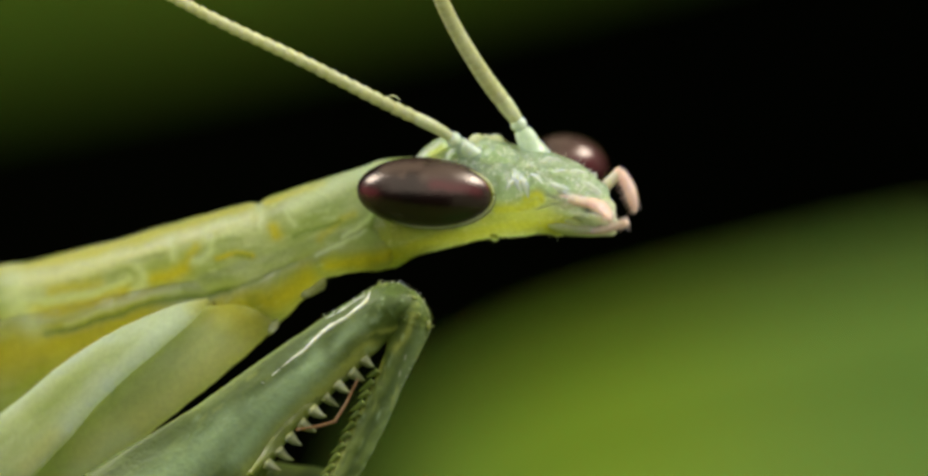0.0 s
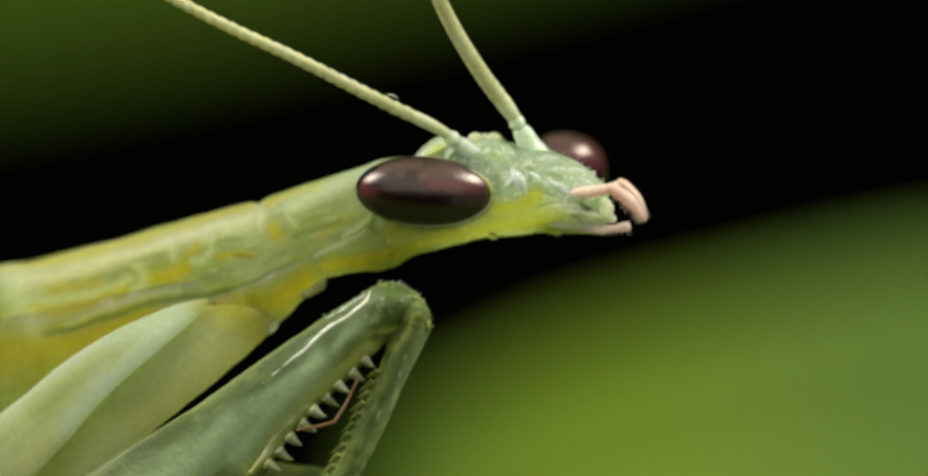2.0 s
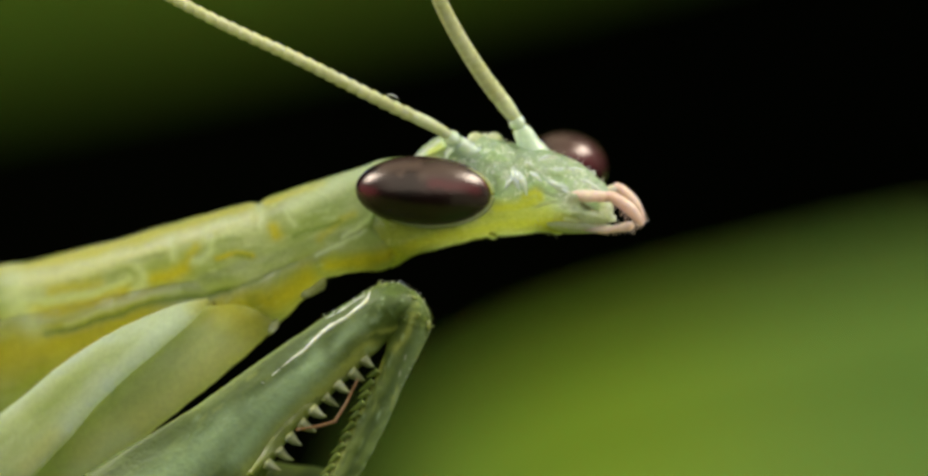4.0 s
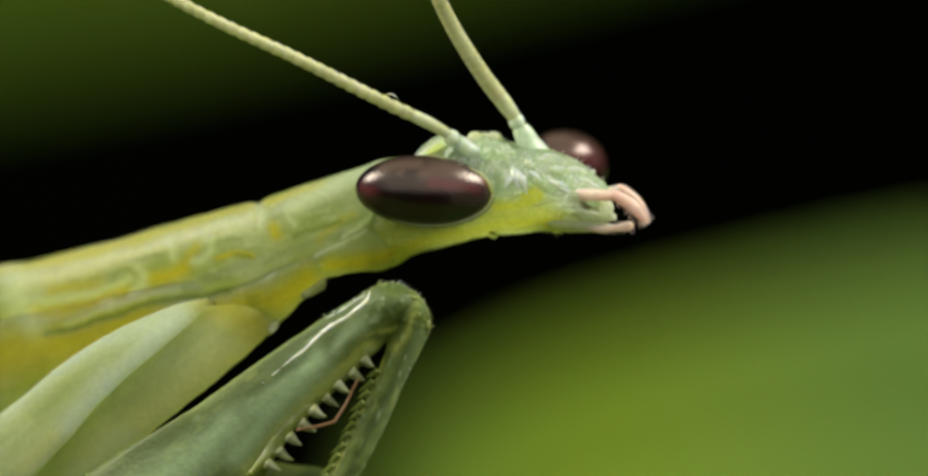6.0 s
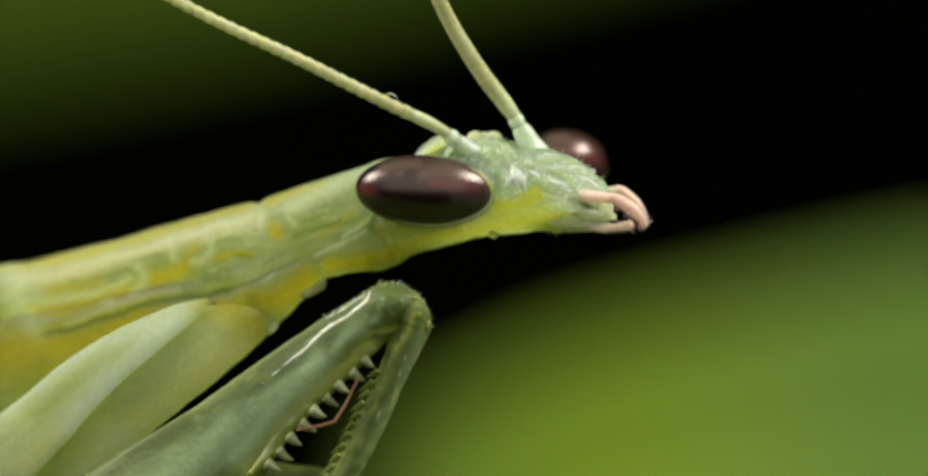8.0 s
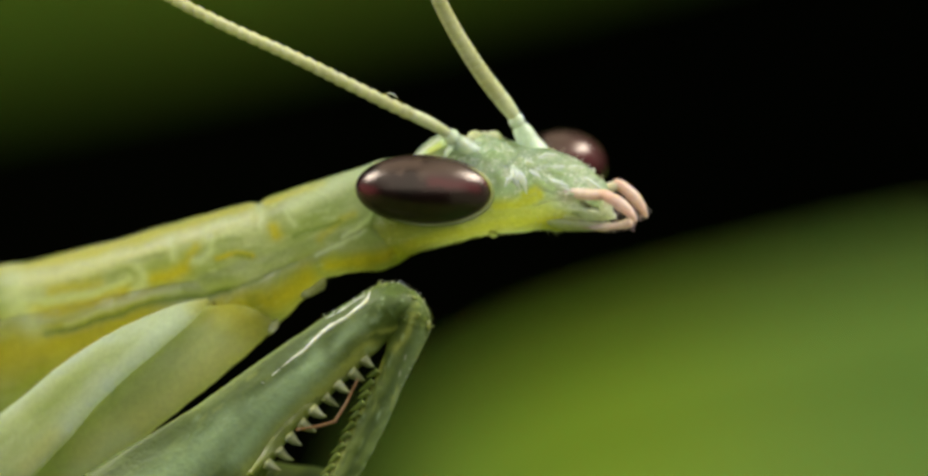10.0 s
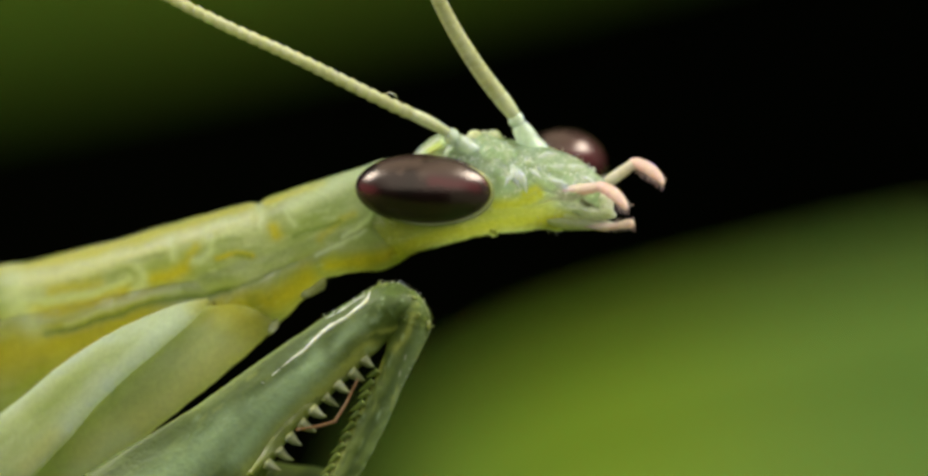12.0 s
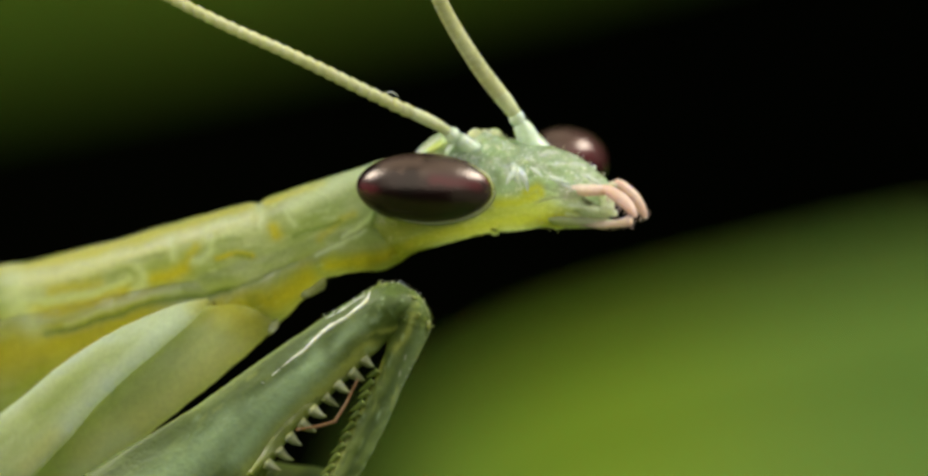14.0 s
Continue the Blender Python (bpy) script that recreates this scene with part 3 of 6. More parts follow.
    jaw = [
        # yellow cheek and jaw
        ("warm", 0.20, 0, [(0.69, 0.64), (1.10, 0.69), (1.48, 0.82)]),
        ("warm", 0.12, 0, [(1.28, 0.87), (1.54, 1.02), (1.63, 0.87)]),
        ("warm", 0.30, 0, [(-1.84, -0.48), (-0.82, -0.04), (0.08, 0.13), (0.84, 0.31), (1.73, 0.36), (2.31, 0.28)]),
        ("warm", 0.50, 0, [(-2.30, -0.15), (-1.70, 0.02), (-1.00, 0.22), (0.20, 0.35)], 0.75),
        ("warm", 0.34, 0, [(0.40, 0.42), (1.10, 0.50), (1.75, 0.50)], 0.85),
        ("warm", 0.16, 0, [(1.73, 0.56), (2.05, 0.51), (2.24, 0.38)], 0.8),
        ("warm", 0.10, 0, [(-0.71, 1.87), (-0.54, 1.99)], 0.55),
    ]
    shield = [
        # whitish teeth and edges of the shield; the short pale marks are painted glints
        ("pale", 0.035, 0.02, [(1.93, 1.51), (2.12, 1.52)]),
        ("pale", 0.035, 0.02, [(2.27, 1.51), (2.53, 1.48)]),
        ("pale", 0.03, 0.02, [(1.33, 1.63), (1.45, 1.62)]),
        ("pale", 0.03, 0.02, [(0.69, 1.89), (0.73, 1.86)]),
        ("pale", 0.03, 0.02, [(0.65, 1.63), (0.74, 1.62)]),
        ("pale", 0.03, 0.02, [(1.73, 1.33), (1.89, 1.26)]),
        ("pale", 0.04, 0, [(1.63, 1.73), (1.99, 1.77)]),
        ("pale", 0.18, 0, [(2.10, 0.80), (2.55, 0.62), (2.70, 0.50)], 0.6),
        ("pale", 0.06, 0, [(2.60, 1.24), (2.88, 1.02)]),
        ("pale", 0.06, 0, [(2.24, 0.64), (2.63, 0.54), (2.81, 0.46)]),
        ("pale", 0.05, 0, [(2.18, 0.43), (2.76, 0.33)]),
        ("pale", 0.05, 0, [(-1.07, 1.76), (-0.79, 1.95), (-0.54, 2.12)]),
        ("pale", 0.05, 0, [(-0.38, 1.84), (-0.23, 1.98)], 0.8),
        # next mark paints the shadow under the forehead plate
        ("dark", 0.10, -0.02, [(0.69, 1.30), (0.74, 1.10)], 0.8),
        ("dark", 0.07, -0.02, [(1.54, 1.15), (1.80, 1.02)], 0.4),
        ("dark", 0.06, -0.01, [(1.39, 1.51), (1.73, 1.43), (2.05, 1.38)], 0.7),
        # mouth slit, sunk in, the gap's dark put into its colour
        ("slit", 0.05, -0.10, [(2.53, 0.75), (2.63, 0.70), (2.81, 0.60)]),
        ("dark", 0.03, -0.05, [(2.35, 0.52), (2.63, 0.45)], 0.7),
    ]
    return dapple(skull_ob, strokes + jaw + shield, 0.02, waver=0.35)


head = skull()


def shield_teeth():
    """The whitish toothed edge of the face shield, with wet glints built as pearly beads."""
    tree = BVHTree.FromPolygons([v.co * 1000 for v in head.data.vertices], [p.vertices for p in head.data.polygons])

    def on_face(x, z):
        hit = tree.ray_cast(Vector((x, -20, z)), Vector((0, 1, 0)))[0]
        return hit.y if hit else -0.9

    for rows in ([(1.06, 1.56, 0.02), (1.07, 1.40, 0.085), (1.12, 1.22, 0.075), (1.20, 1.02, 0.015)],
                 [(1.15, 1.45, 0.02), (1.25, 1.28, 0.075), (1.31, 1.12, 0.06), (1.34, 0.92, 0.012)],
                 [(1.07, 1.40, 0.02), (0.98, 1.25, 0.06), (0.88, 1.07, 0.012)],
                 [(1.40, 1.45, 0.015), (1.52, 1.36, 0.06), (1.68, 1.22, 0.012)],
                 [(1.79, 1.26, 0.015), (1.91, 1.19, 0.065), (2.07, 1.14, 0.06), (2.24, 1.10, 0.015)],
                 [(1.94, 1.10, 0.012), (2.09, 1.06, 0.05), (2.30, 0.99, 0.012)],
                 [(2.50, 1.28, 0.012), (2.65, 1.22, 0.055), (2.83, 1.10, 0.05), (2.93, 0.99, 0.015)],
                 # these four slivers are wet glints built as pale shapes
                 [(1.86, 1.49, 0.012), (2.02, 1.52, 0.03), (2.17, 1.52, 0.012)],
                 [(2.24, 1.51, 0.012), (2.40, 1.52, 0.032), (2.55, 1.47, 0.012)],
                 [(1.28, 1.62, 0.012), (1.39, 1.63, 0.035), (1.49, 1.59, 0.012)],
                 [(1.63, 1.73, 0.012), (1.79, 1.79, 0.03), (1.96, 1.76, 0.012)]):
        part("face_tooth_glint", limb(bmesh.new(), [(x, on_face(x, z) - 0.01, z, r, r * 0.55) for x, z, r in rows], n=10, steps=5, rough=0.02), PEARL, head)
    rnd = random.Random(27)
    bm = bmesh.new()
    for _ in range(70):
        u, v = rnd.random(), rnd.random()
        x, z = 0.05 + 2.75 * u, 1.96 - 0.50 * u - v * (0.62 - 0.30 * u)
        r = rnd.uniform(0.010, 0.026)
        ball(bm, (x, on_face(x, z), z), (r * rnd.uniform(1.0, 1.8), r, r), (0, rnd.uniform(-20, 50), 0), 8, 6)
    part("glint_granules", bm, PEARL, head)


shield_teeth()


def bristles():
    """Fine hairs standing on the brow, the muzzle and under the jaw."""
    rnd = random.Random(11)
    me = head.data
    bm = bmesh.new()
    made = 0
    while made < 190:
        v = me.vertices[rnd.randrange(len(me.vertices))]
        p, n = v.co * 1000, v.normal
        if p.x < 0.1 or (n.z < 0.3 and not (n.z < -0.5 and p.x > 1.5)):
            continue
        way = (n + Vector((0.35, rnd.uniform(-0.3, 0.3), rnd.uniform(-0.2, 0.3)))).normalized()
        thorn(bm, p - n * 0.01, p + way * rnd.uniform(0.04, 0.11), 0.003, n=4, bend=rnd.uniform(-0.2, 0.2))
        made += 1
    part("bristles", bm, WAN, head, "fine pale hairs")


bristles()


def eyes():
    for c, r, turn in (((-0.85, -1.10, 1.015), (1.48, 0.74, 0.765), (0, 2.5, 0)), ((2.20, 2.30, 1.60), (0.97, 0.90, 0.74), (0, 8, 58))):
        bm = ball(bmesh.new(), c, r, turn, 96, 64)
        globe = part("compound_eye", bm, EYE, head, "glossy dark brown oval eye")
        m = Matrix.Translation(c) @ Euler([radians(a) for a in turn]).to_matrix().to_4x4()
        # sheen and leaf reflection are painted at fixed spots of the globe
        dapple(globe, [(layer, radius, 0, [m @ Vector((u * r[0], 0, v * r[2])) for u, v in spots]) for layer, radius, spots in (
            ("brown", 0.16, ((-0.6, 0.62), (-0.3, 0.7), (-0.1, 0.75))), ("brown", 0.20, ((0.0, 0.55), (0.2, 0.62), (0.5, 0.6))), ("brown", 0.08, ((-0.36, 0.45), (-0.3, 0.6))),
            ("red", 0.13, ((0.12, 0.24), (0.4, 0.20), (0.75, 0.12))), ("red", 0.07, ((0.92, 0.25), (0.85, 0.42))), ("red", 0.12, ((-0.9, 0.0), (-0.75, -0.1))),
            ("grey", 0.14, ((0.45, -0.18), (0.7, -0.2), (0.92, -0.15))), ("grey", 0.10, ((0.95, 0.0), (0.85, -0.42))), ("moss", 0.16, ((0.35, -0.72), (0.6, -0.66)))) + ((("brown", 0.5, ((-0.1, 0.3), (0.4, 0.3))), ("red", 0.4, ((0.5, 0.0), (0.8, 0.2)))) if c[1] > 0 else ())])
        if c[1] > 0:
            continue
        bm = bmesh.new()
        m = Matrix.Translation(c) @ Euler([radians(a) for a in turn]).to_matrix().to_4x4()
        back = -0.15
        rows = []
        for a in np.linspace(0, 2 * math.pi, 33):
            swell = max(0.0, math.cos(a + 0.6)) ** 0.7
            rows.append((*(m @ Vector(((0.93 + 0.07 * swell) * r[0] * math.cos(a), back, (0.93 + 0.07 * swell) * r[2] * math.sin(a)))), 0.02 + 0.032 * swell, 0.08 + 0.05 * swell))
        limb(bm, rows, n=10, steps=2)
        part("eye_rim", bm, LID, head)
    for x, y, z, r in ((0.24, -0.45, 2.14, 0.18), (0.64, -0.45, 2.13, 0.19), (0.45, 0.30, 2.12, 0.18)):
        part("ocellus", ball(bmesh.new(), (x, y, z), (r, r, r * 0.9)), OCELLUS, head)


eyes()


def feeler(rows, count, thick, step, smooth):
    """One antenna: scape and pedicel, then ringed segments along a curve."""
    path = [Vector(p) for p in glide(rows, 24)]
    lengths = [0.0]
    for a, b in zip(path, path[1:]):
        lengths.append(lengths[-1] + (b - a).length)

    def at(s):
        s = min(max(s, 0), lengths[-1] - 1e-6)
        i = next(k for k in range(len(lengths) - 1) if lengths[k + 1] >= s)
        return path[i].lerp(path[i + 1], (s - lengths[i]) / (lengths[i + 1] - lengths[i]))

    total = lengths[-1]
    bm = bmesh.new()
    a, b = at(0), at(0.55)
    limb(bm, [(*a.lerp(b, u), w, w) for u, w in ((-0.5, 0.36), (-0.1, 0.31), (0.3, 0.25), (0.7, 0.21), (0.92, 0.18), (1.0, 0.12))], n=18, steps=4, rough=0.02)
    root = part("antenna", bm, SCAPE, mantis, "thin ringed pale antenna")
    bm = bmesh.new()
    a, b = at(0.52), at(0.80)
    limb(bm, [(*a.lerp(b, u), w, w) for u, w in ((0.0, 0.12), (0.2, 0.165), (0.55, 0.18), (0.85, 0.155), (1.0, 0.12))], n=18, steps=4, rough=0.02)
    part("pedicel", bm, SCAPE, root)
    # the first, smooth segment
    bm = bmesh.new()
    limb(bm, [(*at(0.78 + smooth * k / 4), w, w) for k, w in enumerate((thick * 0.80, thick * 0.88, thick * 0.94, thick * 0.98, thick * 0.9))], n=14, steps=4)
    part("first_ring", bm, STEM, root)
    start = 0.74 + smooth
    for i in range(count):
        s0, s1 = start + (total - start) * i / count, start + (total - start) * (i + 1.12) / count
        w = thick * (1 - 0.22 * i / count)
        a, b = at(s0), at(s1)
        bm = bmesh.new()
        limb(bm, [(*a, w * (1 - step), w * (1 - step)), (*a.lerp(b, 0.3), w * (1 - 0.4 * step), w * (1 - 0.4 * step)), (*a.lerp(b, 0.85), w * (1 + 0.4 * step), w * (1 + 0.4 * step)), (*b, w * (1 - step), w * (1 - step))], n=12, steps=2)
        part("ring", bm, FEELER, root)
    return root


feelers = [feeler([(0.20, -0.55, 1.78), (-0.53, -1.00, 2.35), (-1.70, -1.40, 2.91), (-3.59, -1.60, 3.85), (-5.11, -1.70, 4.55), (-6.50, -1.70, 5.26), (-7.77, -1.70, 5.97)], 29, 0.138, 0.17, 0.95),
           feeler([(1.44, -0.35, 1.94), (1.07, -0.50, 2.62), (0.39, -0.90, 3.52), (-0.21, -1.40, 4.46), (-0.64, -1.90, 5.33), (-0.95, -2.20, 6.21)], 22, 0.182, 0.05, 0.6)]

bm = limb(bmesh.new(), [(-1.67, -1.32, 3.07, 0.006, 0.02), (-1.58, -1.32, 3.09, 0.012, 0.03), (-1.48, -1.32, 3.05, 0.010, 0.03), (-1.41, -1.32, 2.99, 0.004, 0.01)], n=8)
part("flake", bm, GLINT, feelers[0], "tiny pale flake")


# ---- mouth ----
PALP, LIP = 0.95, 0.75
FAR_ROOT, NEAR_ROOT, LIP_ROOT = Vector((2.75, -0.40, 0.92)), Vector((2.10, -1.22, 0.94)), Vector((2.55, -1.00, 0.19))


def aimed(origin, way):
    """A pose at origin whose x axis points along way."""
    x = Vector(way).normalized()
    z = x.cross(Vector((0, 1, 0.02))).normalized()
    y = z.cross(x)
    m = Matrix((x, y, z)).transposed().to_4x4()
    m.translation = Vector(origin) * 0.001
    return m


def bearing(x1, z1, x2, z2, length):
    dx, dz = x2 - x1, z2 - z1
    flat = math.hypot(dx, dz)
    if flat < length:
        return Vector((dx, -min(math.sqrt(length ** 2 - flat ** 2), 2.0 * flat), dz)).normalized()
    return Vector((dx, 0, dz)).normalized()


def reach(x1, z1, x2, z2, y, length):
    """The pose of a segment whose tip is at (x2, z2) and which comes from (x1, z1)."""
    d = bearing(x1, z1, x2, z2, length)
    return aimed(Vector((x2, y, z2)) - d * length + Vector((0, d.y * length, 0)), d)


def joint(x1, z1, x2, z2, y, length, root):
    """The pose of the segment before it, whose outer end meets that one's root."""
    d = bearing(x1, z1, x2, z2, length)
    knee = Vector((x2, y, z2)) - d * length + Vector((0, d.y * length, 0))
    return aimed(knee, root - knee)


def nodded(x, z, pitch):
    """The head shifted by x and z and pitched about its neck."""
    neck = Matrix.Translation((-0.002, 0, 0.0005))
    return pose(x * 0.001, 0, z * 0.001) @ neck @ pose(0, 0, 0, 0, pitch, 0) @ neck.inverted()


HINGE = Vector((2.43, -0.90, 0.91))


def opened(amount):
    return Matrix.Translation(HINGE * 0.001) @ pose(0, 0, 0, 0, -16 * amount, 0)


CHIN = Vector((2.05, -0.78, 0.33))


def dropped(amount):
    return Matrix.Translation(CHIN * 0.001) @ pose(0, 0, 0, 0, 9 * amount, 0)


def setae(bm, count, length, radius, seed):
    """Fine bristles standing off a segment that lies along x."""
    rnd = random.Random(seed)
    for _ in range(count):
        u, a = rnd.uniform(0.1, 1.0), rnd.uniform(0, 6.28)
        root = Vector((u * length, math.cos(a) * radius * 0.7, math.sin(a) * radius * 0.7))
        out = Vector((0.45, math.cos(a), math.sin(a))).normalized() * rnd.uniform(0.07, 0.13)
        thorn(bm, root, root + out, 0.0034, n=4)
    return bm


def palp(seed, skin_of_base):
    bm = limb(bmesh.new(), [(-0.06, 0, 0, 0.08, 0.08), (0.05, 0, 0, 0.112, 0.112), (0.35, 0, 0, 0.125, 0.125), (0.7, 0, 0, 0.13, 0.13), (0.95, 0, 0, 0.09, 0.09)], n=14)
    base = part("palp_base", bm, skin_of_base, head, "soft inner palp segment")
    bm = limb(bmesh.new(), [(-0.12, 0, -0.03, 0.03, 0.03), (-0.09, 0, -0.02, 0.085, 0.085), (0.0, 0, 0.01, 0.112, 0.112), (0.10, 0, 0.05, 0.122, 0.122), (0.42, 0, 0.085, 0.136, 0.136), (0.70, 0, 0.06, 0.108, 0.11), (0.88, 0, 0.015, 0.062, 0.06), (0.95, 0, 0, 0.015, 0.015)], n=14)
    tip = part("palp_tip", setae(bm, 110, 0.92, 0.10, seed), PINK, head, "bristly pink palp tip")
    return base, tip


far_palp, near_palp = palp(3, WAN), palp(8, BLUSH)


def mouth():
    bm = ball(bmesh.new(), Vector((0.34, 0.10, -0.08)), (0.42, 0.34, 0.20), (0, 12, 0))
    ball(bm, Vector((0.62, 0.0, -0.24)), (0.17, 0.26, 0.19))
    ball(bm, Vector((0.52, -0.18, -0.40)), (0.11, 0.14, 0.09))
    ball(bm, Vector((0.60, -0.22, -0.33)), (0.07, 0.10, 0.07))
    ball(bm, Vector((0.70, -0.14, -0.38)), (0.08, 0.12, 0.10))
    lab = fused(part("labrum", bm, LIPS, head, "rounded translucent upper lip"), 0.025, 4)
    # jaws between the lips, with pale folds
    bm = limb(bmesh.new(), [(1.48, -0.30, 0.51, 0.12, 0.2), (1.86, -0.60, 0.52, 0.20, 0.3), (2.34, -0.82, 0.52, 0.22, 0.32), (2.70, -0.88, 0.51, 0.19, 0.28), (3.05, -0.85, 0.48, 0.13, 0.2), (3.28, -0.85, 0.46, 0.06, 0.1)], n=20, rough=0.02)
    limb(bm, [(2.0, -0.95, 0.66, 0.03, 0.04), (2.4, -1.16, 0.62, 0.05, 0.07), (2.75, -1.16, 0.55, 0.05, 0.06), (3.0, -1.08, 0.50, 0.02, 0.03)], n=10, steps=4)
    fused(part("mandible", bm, LIPS, head, "pale translucent jaw"), 0.022, 7)
    bm = limb(bmesh.new(), [(-0.25, 0.1, 0.02, 0.10, 0.3), (0.1, 0.08, -0.01, 0.17, 0.40), (0.5, 0.04, -0.04, 0.17, 0.36), (0.8, 0, -0.07, 0.12, 0.28), (1.05, -0.03, -0.08, 0.08, 0.18), (1.2, -0.05, -0.07, 0.03, 0.06)], n=20, rough=0.02)
    low = part("labium", bm, LIPS, head, "soft pale lower lip")
    bm = limb(bmesh.new(), [(-0.45, 0, 0.05, 0.03, 0.03), (-0.1, 0, 0.0, 0.07, 0.07), (0.12, 0, -0.025, 0.088, 0.09), (0.24, 0, -0.025, 0.072, 0.075), (0.4, 0, -0.015, 0.08, 0.08), (0.6, 0, 0.01, 0.105, 0.10), (0.7, 0, 0.025, 0.085, 0.085), (0.75, 0, 0.03, 0.03, 0.03)], n=12)
    lip = part("labial_palp", setae(bm, 60, 0.74, 0.08, 5), BLUSH, head, "pale bristly lower palp")
    return lab, low, lip


labrum, labium, lip_palp = mouth()


# ---- hind body, which stands on the leaf ----
def hind_body():
    bm = loft(bmesh.new(), [(-12.8, -1.4, -4.6, 2.0, 1.0), (-15.0, -1.7, -5.2, 2.4, 1.7), (-19.0, -2.2, -5.6, 3.0, 2.0), (-26.0, -3.2, -7.0, 4.0, 2.6), (-33.0, -4.6, -8.6, 5.0, 2.4), (-38.0, -6.4, -9.2, 5.8, 1.5), (-41.0, -8.0, -9.0, 6.2, 0.4)], n=28, rough=0.08)
    part("abdomen", bm, SHELL, mantis, "yellow green soft abdomen")
    for x, side, out in ((-16.5, -1, -3), (-16.5, 1, -3), (-20.5, -1, -8), (-20.5, 1, -8)):
        y = 2.6 + side * 1.6
        bm = limb(bmesh.new(), [(x, y, -4.2, 0.5, 0.5), (x + out * 0.3, y + side * 4, -2.6, 0.38, 0.38), (x + out * 0.6, y + side * 8, -1.8, 0.3, 0.3)], n=12)
        leg = part("walking_leg", bm, COXA, mantis, "thin pale walking leg")
        bm = limb(bmesh.new(), [(x + out * 0.6, y + side * 8, -1.8, 0.28, 0.28), (x + out * 0.8, y + side * 9.2, -6.5, 0.2, 0.2), (x + out, y + side * 10, -11.2, 0.16, 0.16)], n=10)
        part("lower_leg", bm, LIMB, leg)
        bm = limb(bmesh.new(), [(x + out, y + side * 10, -11.2, 0.18, 0.16), (x + out * 1.1, y + side * 11.5, -11.5, 0.16, 0.12), (x + out * 1.2, y + side * 13, -11.6, 0.06, 0.06)], n=10)
        part("foot", bm, LIMB, leg)


hind_body()


# ---- forelegs ----
def foreleg():
    bm = limb(bmesh.new(), [(-4.31, 0.00, -1.61, 0.34, 0.20), (-4.74, -0.10, -1.87, 0.54, 0.28), (-5.80, -0.20, -2.36, 0.88, 0.34), (-7.11, 0.00, -3.12, 1.10, 0.36), (-8.64, 0.60, -4.23, 1.20, 0.36), (-10.38, 1.20, -5.42, 1.03, 0.34), (-11.79, 1.50, -6.33, 0.75, 0.50), (-12.52, 1.60, -6.66, 0.50, 0.40)], n=60, steps=12, crest=0.05, rough=0.015, front=(0, -1, 0.35))
    upper = part("coxa", bm, COXA, mantis, "broad pale blade-like upper leg")
    dapple(upper, scribble(35, 40, (-4.90, -2.02), (-9.23, -4.82), 1.0, ("dark", "warm"), (0.04, 0.09), (0.3, 1.2), 0.004, 0.3) + [
        ("dark", 0.28, 0, [(-5.54, -1.76), (-6.05, -2.27), (-6.68, -3.04), (-7.45, -3.80)], 0.45),
        ("dark", 0.14, -0.02, [(-6.17, -2.40), (-6.56, -2.78), (-7.07, -3.16)], 0.4),
        ("yellow", 0.40, 0, [(-5.41, -1.31), (-4.90, -1.63), (-4.45, -1.82)]),
        ("warm", 0.42, 0, [(-4.52, -2.27), (-5.03, -2.65), (-5.66, -3.10), (-6.30, -3.61), (-7.07, -4.06), (-8.09, -4.69)]),
        ("pale", 0.30, 0, [(-7.32, -4.25), (-8.34, -5.08)], 0.6),
        ("dark", 0.07, -0.02, [(-8.66, -4.38), (-8.83, -4.63)], 0.8),
    ], 0.008)
    bm = limb(bmesh.new(), [(-5.53, -0.15, -1.34, 0.05, 0.04), (-6.03, -0.42, -1.63, 0.26, 0.07), (-6.79, -0.52, -2.09, 0.43, 0.09), (-7.53, -0.50, -2.57, 0.54, 0.10), (-8.33, -0.38, -3.21, 0.64, 0.10), (-9.08, -0.10, -3.95, 0.74, 0.10), (-9.91, 0.30, -4.68, 0.82, 0.10), (-11.13, 0.80, -5.61, 0.60, 0.10)], n=40, steps=10, rough=0.008, front=(0, -1, 0.5))
    flange = part("coxa_flange", bm, COXA, upper, "pale soft blade folded over the upper leg")
    dapple(flange, scribble(36, 24, (-5.79, -1.63), (-10.00, -4.44), 0.5, ("dark", "pale"), (0.04, 0.08), (0.3, 1.2), 0.004, 0.3) + [
        ("pale", 0.30, 0.01, [(-5.79, -1.51), (-6.43, -1.95), (-7.19, -2.78), (-7.70, -3.29), (-8.47, -4.06)], 0.9),
        ("pale", 0.20, 0, [(-6.81, -1.89), (-8.09, -2.40), (-8.98, -3.04), (-10.00, -3.67)], 0.7),
        ("dark", 0.14, -0.02, [(-7.45, -2.53), (-8.34, -3.16), (-9.23, -3.80)], 0.2),
        ("warm", 0.20, 0, [(-8.09, -3.80), (-8.85, -4.31), (-9.49, -4.95)], 0.8),
        ("warm", 0.12, 0, [(-6.17, -1.34), (-6.94, -1.57), (-7.45, -1.82)], 0.8),
        ("yellow", 0.28, 0, [(-5.51, -1.31), (-5.73, -1.47)], 0.8),
    ], 0.006)
